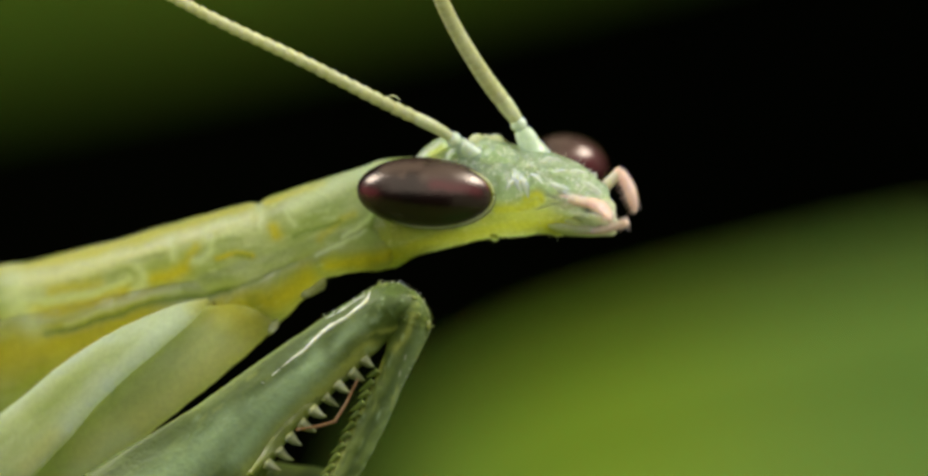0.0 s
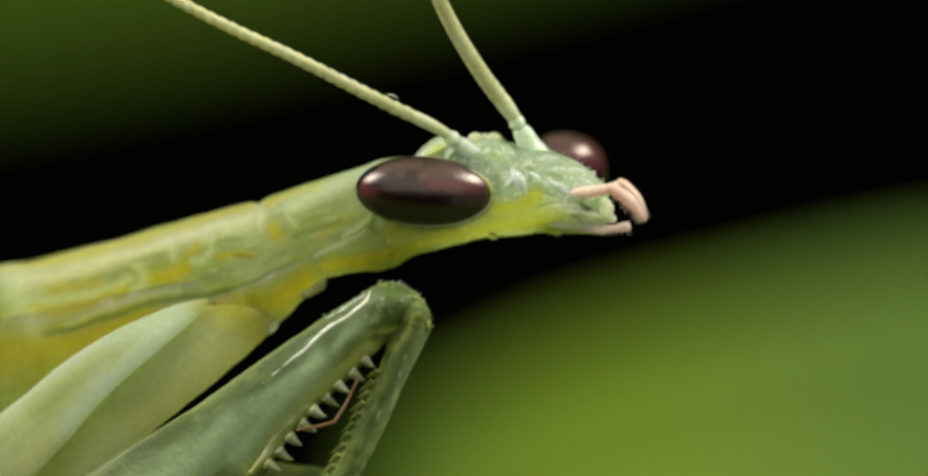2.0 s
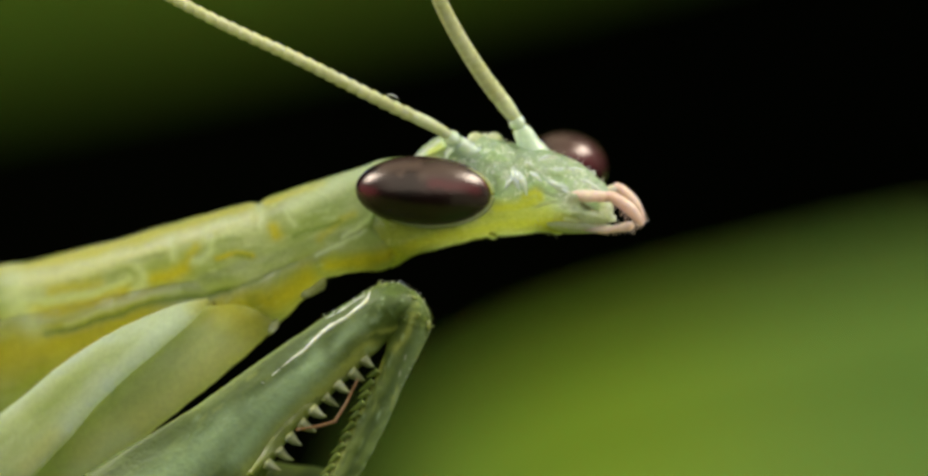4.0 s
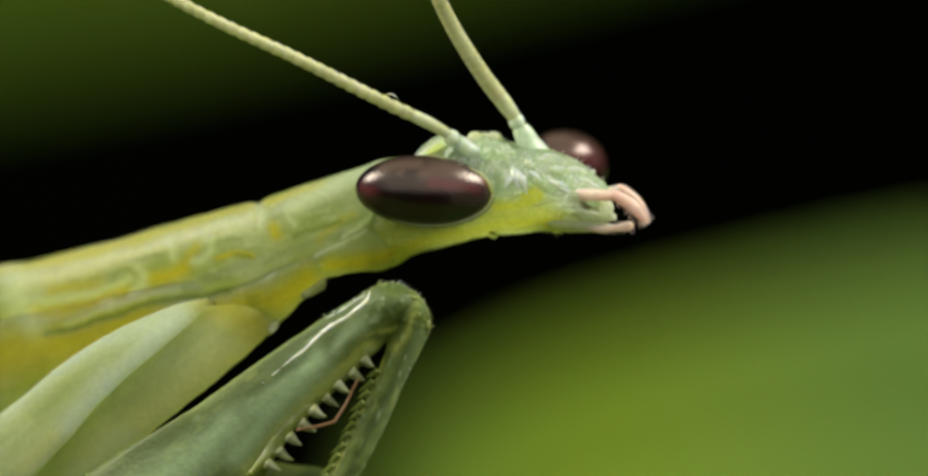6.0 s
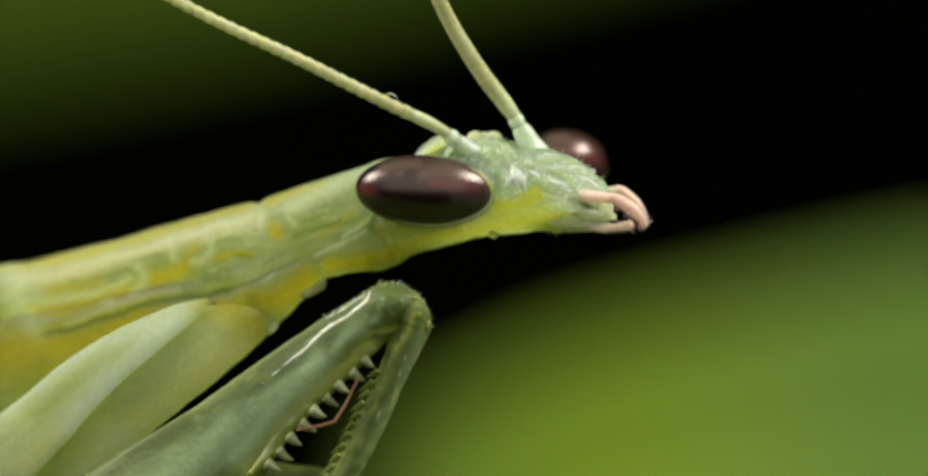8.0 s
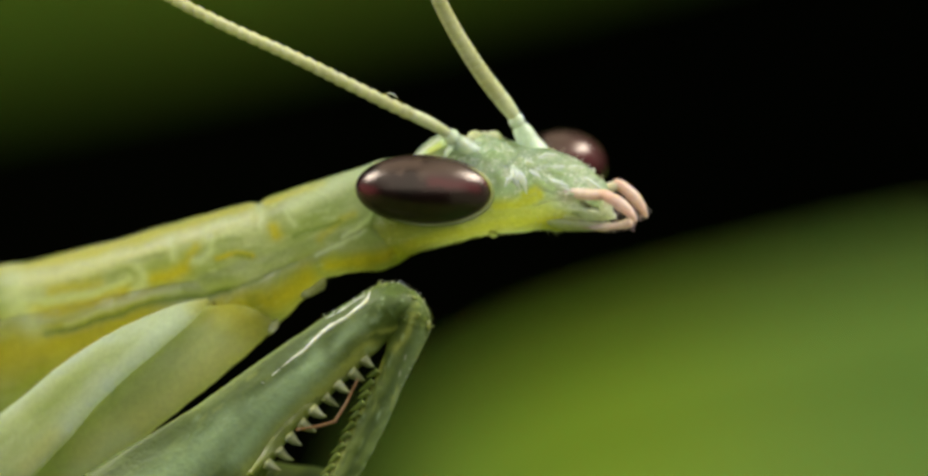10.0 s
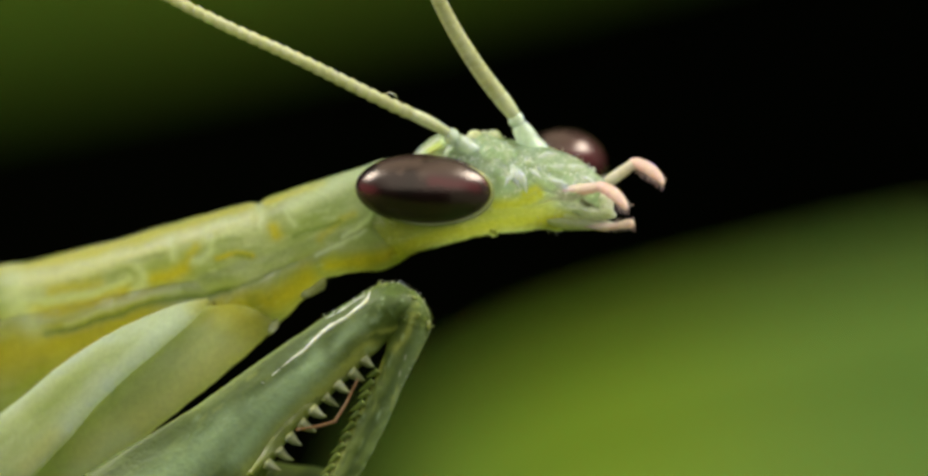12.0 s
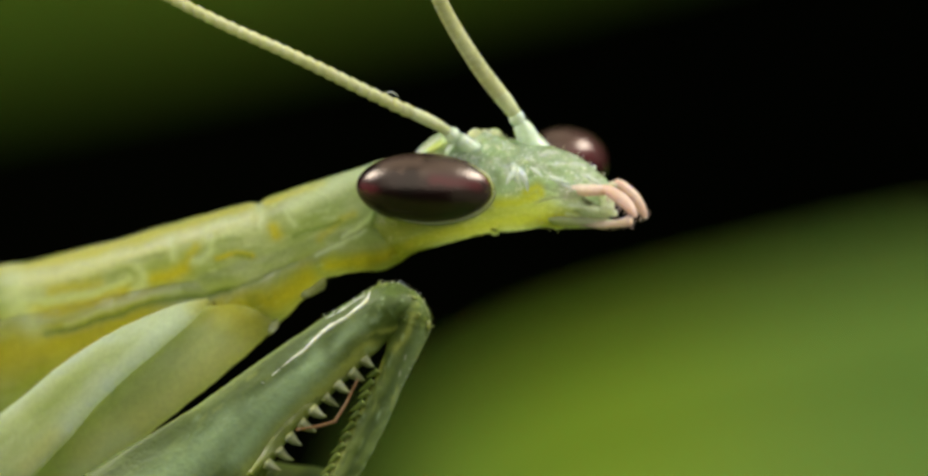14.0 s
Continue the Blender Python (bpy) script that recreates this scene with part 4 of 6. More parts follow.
    bm = limb(bmesh.new(), [(-10.76, 0.00, -7.76, 0.60, 0.50), (-7.58, -0.60, -6.20, 1.20, 0.50), (-5.66, -1.10, -4.98, 1.17, 0.26), (-4.36, -1.40, -3.65, 0.81, 0.22), (-2.99, -1.50, -2.53, 0.67, 0.22), (-2.01, -1.50, -1.76, 0.56, 0.26), (-1.57, -1.50, -1.46, 0.50, 0.36), (-1.27, -1.50, -1.44, 0.36, 0.30), (-1.06, -1.50, -1.56, 0.15, 0.15)], n=60, steps=14, crest=0.12, rough=0.012)
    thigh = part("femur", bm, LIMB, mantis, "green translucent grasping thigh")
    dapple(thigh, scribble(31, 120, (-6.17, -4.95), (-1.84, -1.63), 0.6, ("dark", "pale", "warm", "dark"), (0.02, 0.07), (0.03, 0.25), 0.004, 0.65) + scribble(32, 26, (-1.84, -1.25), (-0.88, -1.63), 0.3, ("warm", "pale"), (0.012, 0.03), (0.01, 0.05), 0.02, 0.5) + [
        ("pale", 0.30, 0, [(-4.90, -4.69), (-4.39, -3.99), (-3.75, -3.29), (-3.11, -2.65)]),
        ("pale", 0.45, 0, [(-6.81, -5.46), (-5.79, -4.76), (-4.90, -4.06)], 0.9),
        ("pale", 0.16, 0, [(-3.11, -2.72), (-2.60, -2.17), (-2.22, -1.89)], 0.6),
        ("pale", 0.12, 0, [(-5.28, -4.31), (-4.64, -3.67), (-4.01, -3.16)], 0.5),
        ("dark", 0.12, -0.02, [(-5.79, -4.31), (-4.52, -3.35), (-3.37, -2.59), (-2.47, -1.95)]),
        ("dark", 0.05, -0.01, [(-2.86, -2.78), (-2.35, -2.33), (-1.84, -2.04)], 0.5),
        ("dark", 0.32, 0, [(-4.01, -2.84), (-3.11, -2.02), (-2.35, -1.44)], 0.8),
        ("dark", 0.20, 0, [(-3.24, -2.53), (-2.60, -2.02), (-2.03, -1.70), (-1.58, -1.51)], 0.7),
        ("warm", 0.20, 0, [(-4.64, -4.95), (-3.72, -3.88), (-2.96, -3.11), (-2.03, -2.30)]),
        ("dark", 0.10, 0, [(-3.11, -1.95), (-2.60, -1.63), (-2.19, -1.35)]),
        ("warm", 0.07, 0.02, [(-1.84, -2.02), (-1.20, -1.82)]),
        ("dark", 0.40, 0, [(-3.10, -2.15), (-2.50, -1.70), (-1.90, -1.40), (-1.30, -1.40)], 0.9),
        ("pale", 0.26, 0, [(-4.60, -3.75), (-4.15, -3.42), (-3.70, -3.10)], 0.8),
    ], 0.004)
    # crest along the thigh, bent up at the knee; its highlight is painted whitish
    for rows in ([(-4.32, -3.10, 0.009), (-4.07, -2.91, 0.011), (-3.75, -2.65, 0.013), (-3.47, -2.45, 0.020), (-3.24, -2.24, 0.026), (-2.92, -1.95, 0.034), (-2.54, -1.72, 0.028), (-2.22, -1.48, 0.032), (-2.08, -1.33, 0.032), (-2.00, -1.12, 0.012)],
                 [(-2.96, -1.73, 0.005), (-2.67, -1.58, 0.014), (-2.35, -1.36, 0.016), (-2.12, -1.22, 0.012), (-2.02, -1.15, 0.004)]):
        bm = limb(bmesh.new(), [(p[0], front_of(thigh, p[0], p[-2]) + 0.008, p[-2], p[-1] * (1.5 + 0.9 * noise.noise(Vector((p[0] * 9, 0, 3)))), p[-1]) for p in glide(rows, 4)], n=8, steps=2, rough=0.02)
        part("femur_keel", bm, GLINT, thigh, "crest with its shine put into whitish colour")
    # yellow inner edge with its long spines
    a, b = Vector((-1.85, -1.60, -2.32)), Vector((-4.48, -1.62, -5.16))
    sag = Vector((-0.10, 0, 0.06))
    rows = [a.lerp(b, u) + sag * math.sin(math.pi * u) for u in np.linspace(0, 1, 9)]
    bm = limb(bmesh.new(), [(*(p + Vector((-0.08, 0.12, 0.08))), (0.03, 0.10, 0.14, 0.12, 0.15, 0.12, 0.14, 0.12, 0.10)[k], 0.06) for k, p in enumerate(rows)], n=10, rough=0.06)
    part("femur_edge", bm, RIM, thigh, "yellowish spiny inner edge")
    rnd = random.Random(4)
    for i in range(9):
        u = 0.10 + i / 10.2
        p = a.lerp(b, u) + sag * math.sin(math.pi * u)
        long = 0.31 + 0.10 * (i % 2) + rnd.uniform(-0.05, 0.06)
        way = Vector((0.82, -0.25 + 0.35 * (i % 2), -0.50 + rnd.uniform(-0.12, 0.12))).normalized()
        part("spine", thorn(bmesh.new(), p, p + way * long, rnd.uniform(0.105, 0.15), bend=rnd.uniform(-0.10, -0.03)), SPINE, thigh)
    bm = limb(bmesh.new(), [(-1.47, -1.45, -1.16, 0.16, 0.2), (-1.27, -1.45, -1.39, 0.34, 0.3), (-1.14, -1.45, -1.75, 0.42, 0.26), (-1.17, -1.45, -2.00, 0.40, 0.22), (-1.47, -1.45, -2.76, 0.30, 0.16), (-1.88, -1.45, -3.71, 0.30, 0.16), (-2.29, -1.45, -4.53, 0.30, 0.16), (-2.61, -1.45, -5.09, 0.30, 0.16), (-3.34, -1.45, -6.56, 0.3, 0.25), (-3.85, -1.45, -7.57, 0.1, 0.1)], n=48, steps=10, crest=0.1, rough=0.02)
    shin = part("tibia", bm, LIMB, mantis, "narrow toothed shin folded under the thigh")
    dapple(shin, scribble(33, 34, (-1.07, -2.02), (-2.47, -4.95), 0.3, ("pale", "dark", "warm"), (0.015, 0.04), (0.05, 0.3), 0.004, 0.6) + scribble(34, 22, (-1.20, -1.25), (-0.88, -2.02), 0.3, ("warm", "pale", "dark"), (0.012, 0.03), (0.01, 0.05), 0.02, 0.5) + [
        ("pale", 0.16, 0.01, [(-0.92, -2.08), (-1.20, -2.91), (-1.65, -3.99), (-2.16, -5.08)], 0.35),
        ("dark", 0.08, -0.03, [(-1.20, -2.40), (-1.52, -3.16), (-2.09, -4.31), (-2.47, -5.13)]),
        ("warm", 0.08, 0, [(-1.07, -1.63), (-1.20, -2.02), (-1.48, -2.40)]),
        ("warm", 0.06, 0, [(-1.71, -2.65), (-2.28, -3.80), (-2.79, -4.95)]),
        ("white", 0.014, 0.02, [(-1.28, -2.49), (-1.25, -2.53)], 0.5),
        ("white", 0.014, 0.02, [(-1.35, -2.88), (-1.33, -2.93)], 0.5),
    ], 0.008)
    a, b = Vector((-1.90, -1.50, -2.84)), Vector((-2.99, -1.50, -5.14))
    for i in range(11):
        u = i / 10.3
        p = a.lerp(b, u) + Vector((0.03, 0, 0.0)) * math.sin(math.pi * u)
        way = Vector((-0.75, -0.2 + 0.3 * (i % 2), -0.65 + rnd.uniform(-0.1, 0.1))).normalized()
        part("tooth", thorn(bmesh.new(), p + Vector((0.06, 0, 0)), p + way * (0.24 + 0.08 * (i % 2)), 0.085, bend=0.03), LIMB, shin)
    # warty knee
    bm = bmesh.new()
    for i in range(26):
        c = Vector((-1.19, -1.72, -1.49)) + Vector((rnd.uniform(-0.25, 0.25), rnd.uniform(-0.02, 0.06), rnd.uniform(-0.3, 0.25)))
        ball(bm, c, [rnd.uniform(0.018, 0.04)] * 3, u=8, v=6)
    for i in range(16):
        u = i / 15
        c = Vector((-1.82, -1.50, -0.97)).lerp(Vector((-0.71, -1.50, -1.90)), u) + Vector((0.32, 0, 0.32)) * math.sin(math.pi * u) * (0.55 + 0.25 * math.sin(9 * u))
        ball(bm, c, [rnd.uniform(0.02, 0.036)] * 3, u=8, v=6)
        for k in range(3):
            thorn(bm, c, c + Vector((rnd.uniform(-0.02, 0.1), rnd.uniform(-0.05, 0.02), rnd.uniform(-0.02, 0.1))), 0.005, n=4)
    ball(bm, (-0.78, -1.50, -1.87), (0.07, 0.1, 0.12), u=10, v=8)
    part("knee_warts", bm, RIM, shin)
    bm = bmesh.new()
    trees = [BVHTree.FromPolygons([v.co * 1000 for v in ob.data.vertices], [p.vertices for p in ob.data.polygons]) for ob in (thigh, shin)]
    for a, b, count, out in ((Vector((-2.99, -1.50, -1.70)), Vector((-1.97, -1.50, -1.04)), 10, Vector((-0.5, 0, 0.9))), (Vector((-0.71, -1.50, -1.95)), Vector((-1.19, -1.50, -3.65)), 9, Vector((0.9, 0, -0.2))),
                             (Vector((-1.82, -1.50, -0.94)), Vector((-0.76, -1.50, -1.70)), 14, Vector((0.5, 0, 0.8)))):
        for i in range(count):
            c = a.lerp(b, (i + rnd.random()) / count)
            hits = [h for h in (tree.ray_cast(c + out * 3, -out)[0] for tree in trees) if h]
            if not hits:
                continue
            c = max(hits, key=lambda h: h.dot(out)) - out * 0.01
            thorn(bm, c, c + (out + Vector((rnd.uniform(-0.5, 0.5), 0, rnd.uniform(-0.4, 0.4)))) * rnd.uniform(0.04, 0.09), 0.0035, n=5)
    part("knee_hairs", bm, GLINT, shin, "fine pale hairs")
    # thin reddish foot laid along the gap
    bm = limb(bmesh.new(), [(-3.59, -1.75, -4.10, 0.022, 0.022), (-3.08, -1.78, -4.01, 0.028, 0.028), (-2.73, -1.80, -3.91, 0.028, 0.028)], n=8)
    limb(bm, [(-2.77, -1.80, -3.93, 0.028, 0.028), (-2.55, -1.80, -3.59, 0.028, 0.028), (-2.36, -1.80, -3.20, 0.02, 0.02), (-2.26, -1.80, -3.01, 0.02, 0.02)], n=8)
    part("tarsus", bm, RUST, mantis, "thin reddish foot")
    # the top of the other foreleg, low behind
    bm = limb(bmesh.new(), [(-7.49, 1.20, -6.78, 0.8, 0.4), (-4.93, 1.20, -5.49, 0.55, 0.4), (-3.64, 1.20, -5.31, 0.40, 0.35), (-2.87, 1.20, -5.39, 0.3, 0.3), (-2.49, 1.20, -5.62, 0.1, 0.1)], n=20, rough=0.05)
    part("femur", bm, LIMB, mantis, "thigh of the other foreleg, low behind")
    return thigh, shin


femur, tibia = foreleg()


def throat_folds():
    """Pale folds of skin under the throat."""
    for rows in ([(-2.98, -0.10, -0.76, 0.05, 0.10), (-3.10, -0.14, -0.92, 0.10, 0.12), (-3.25, -0.16, -1.10, 0.13, 0.14), (-3.42, -0.16, -1.20, 0.11, 0.12), (-3.58, -0.12, -1.24, 0.03, 0.06)],
                 [(-3.99, -0.10, -1.74, 0.04, 0.1), (-4.07, -0.12, -1.85, 0.09, 0.12), (-4.17, -0.12, -1.96, 0.08, 0.1), (-4.26, -0.10, -2.05, 0.02, 0.03)]):
        part("throat_flap", limb(bmesh.new(), rows, n=18, steps=8, rough=0.09), FLAP, mantis)


throat_folds()


def motions():
    nod = [(0.0, nodded(0.026, -0.037, 0.51)), (0.5, nodded(0.013, -0.024, 0.34)), (1.5, nodded(0.000, -0.019, 0.26)), (3.0, nodded(0.000, -0.019, 0.26)), (5.5, nodded(0.000, -0.006, 0.08)), (7.5, nodded(0.000, 0.000, -0.00)), (10.5, nodded(0.000, 0.009, -0.13)), (11.0, nodded(0.000, 0.009, -0.13)), (11.5, nodded(0.000, 0.023, -0.32)), (12.5, nodded(0.000, 0.014, -0.19)), (13.2, nodded(0.006, 0.023, -0.32)), (14.0, nodded(0.026, 0.037, -0.51))]
    walk(head, nod)
    for feeler in feelers:
        walk(feeler, nod)
    walk(far_palp[1], [
        (0.0, reach(3.29, 1.48, 3.65, 0.62, -0.4, PALP)), (0.1, reach(3.44, 1.62, 3.76, 0.74, -0.4, PALP)), (0.2, reach(3.42, 1.35, 3.64, 0.49, -0.4, PALP)),
        (0.3, reach(3.37, 1.27, 3.57, 0.51, -0.4, PALP)), (0.4, reach(3.35, 1.49, 3.67, 0.55, -0.4, PALP)), (0.5, reach(3.38, 1.36, 3.65, 0.44, -0.4, PALP)),
        (0.6, reach(3.30, 1.31, 3.43, 0.63, -0.4, PALP)), (0.7, reach(3.45, 1.61, 3.94, 0.85, -0.4, PALP)), (0.8, reach(3.27, 1.24, 3.80, 0.38, -0.4, PALP)),
        (0.9, reach(3.32, 1.48, 3.85, 0.60, -0.4, PALP)), (1.0, reach(3.37, 1.36, 3.86, 0.60, -0.4, PALP)), (1.1, reach(3.36, 1.21, 3.79, 0.35, -0.4, PALP)),
        (1.2, reach(3.27, 1.17, 3.70, 0.38, -0.4, PALP)), (1.3, reach(3.32, 1.29, 3.85, 0.56, -0.4, PALP)), (1.4, reach(3.31, 1.17, 3.95, 0.44, -0.4, PALP)),
        (1.5, reach(3.36, 1.13, 3.92, 0.40, -0.4, PALP)), (1.6, reach(3.34, 1.11, 3.86, 0.37, -0.4, PALP)), (1.7, reach(3.33, 1.01, 4.03, 0.13, -0.4, PALP)),
        (1.8, reach(3.38, 1.11, 3.95, 0.31, -0.4, PALP)), (1.9, reach(3.36, 1.17, 3.95, 0.44, -0.4, PALP)), (2.0, reach(3.36, 1.23, 3.90, 0.40, -0.4, PALP)),
        (2.1, reach(3.36, 1.23, 4.00, 0.45, -0.4, PALP)), (2.2, reach(3.34, 1.13, 3.90, 0.40, -0.4, PALP)), (2.4, reach(3.34, 1.11, 3.93, 0.40, -0.4, PALP)),
        (2.6, reach(3.32, 1.11, 3.86, 0.37, -0.4, PALP)), (2.7, reach(3.36, 1.13, 3.78, 0.37, -0.4, PALP)), (2.8, reach(3.24, 1.17, 3.86, 0.40, -0.4, PALP)),
        (3.0, reach(3.28, 1.13, 3.81, 0.37, -0.4, PALP)), (3.2, reach(3.28, 1.11, 3.78, 0.34, -0.4, PALP)), (3.8, reach(3.29, 1.10, 3.86, 0.34, -0.4, PALP)),
        (4.5, reach(3.32, 1.12, 3.90, 0.39, -0.4, PALP)), (5.0, reach(3.46, 1.28, 4.20, 0.79, -0.4, PALP)), (5.3, reach(3.71, 1.52, 4.51, 1.09, -0.4, PALP)),
        (5.4, reach(3.63, 1.43, 4.35, 0.94, -0.4, PALP)), (5.5, reach(3.56, 1.27, 4.24, 0.70, -0.4, PALP)), (5.6, reach(3.36, 1.11, 4.10, 0.42, -0.4, PALP)),
        (5.8, reach(3.36, 1.14, 4.10, 0.45, -0.4, PALP)), (5.9, reach(3.32, 1.09, 4.05, 0.38, -0.4, PALP)), (6.0, reach(3.32, 1.09, 3.98, 0.32, -0.4, PALP)),
        (6.2, reach(3.28, 1.09, 3.95, 0.29, -0.4, PALP)), (7.0, reach(3.28, 1.08, 3.94, 0.29, -0.4, PALP)), (8.2, reach(3.28, 1.08, 3.94, 0.28, -0.4, PALP)),
        (9.0, reach(3.29, 1.09, 3.93, 0.31, -0.4, PALP)), (9.8, reach(3.29, 1.12, 3.93, 0.36, -0.4, PALP)), (10.3, reach(3.25, 1.22, 3.95, 0.48, -0.4, PALP)),
        (10.4, reach(3.34, 1.13, 3.71, 0.21, -0.4, PALP)), (10.5, reach(3.24, 1.07, 3.68, 0.34, -0.4, PALP)), (10.6, reach(3.27, 1.07, 3.70, 0.30, -0.4, PALP)),
        (10.7, reach(3.25, 1.17, 3.68, 0.21, -0.4, PALP)), (10.8, reach(3.28, 1.07, 3.61, 0.38, -0.4, PALP)), (10.9, reach(3.24, 1.07, 3.59, 0.41, -0.4, PALP)),
        (11.0, reach(3.33, 1.17, 3.41, 0.63, -0.4, PALP)), (11.1, reach(3.28, 1.37, 3.59, 0.97, -0.4, PALP)), (11.2, reach(3.16, 1.16, 3.32, 0.87, -0.4, PALP)),
        (11.3, reach(3.19, 1.08, 3.32, 0.79, -0.4, PALP)), (11.4, reach(3.40, 1.40, 3.47, 0.91, -0.4, PALP)), (11.5, reach(3.32, 1.17, 3.33, 0.78, -0.4, PALP)),
        (11.6, reach(3.61, 1.76, 4.25, 1.30, -0.4, PALP)), (11.7, reach(3.46, 1.24, 3.98, 0.32, -0.4, PALP)), (11.8, reach(3.45, 1.15, 4.15, 0.54, -0.4, PALP)),
        (11.9, reach(3.56, 1.36, 4.30, 0.87, -0.4, PALP)), (12.0, reach(3.67, 1.57, 4.29, 1.12, -0.4, PALP)), (12.1, reach(3.40, 1.21, 4.20, 0.59, -0.4, PALP)),
        (12.2, reach(3.33, 1.08, 4.13, 0.42, -0.4, PALP)), (12.4, reach(3.32, 1.09, 4.03, 0.43, -0.4, PALP)), (12.5, reach(3.32, 1.09, 4.00, 0.39, -0.4, PALP)),
        (12.6, reach(3.31, 1.09, 3.98, 0.33, -0.4, PALP)), (12.7, reach(3.33, 1.10, 4.06, 0.42, -0.4, PALP)), (12.8, reach(3.31, 1.08, 3.98, 0.37, -0.4, PALP)),
        (13.0, reach(3.31, 1.05, 3.95, 0.32, -0.4, PALP)), (13.2, reach(3.31, 1.05, 3.91, 0.32, -0.4, PALP)), (13.5, reach(3.30, 1.07, 3.92, 0.32, -0.4, PALP)),
        (14.0, reach(3.29, 1.07, 3.90, 0.32, -0.4, PALP))])
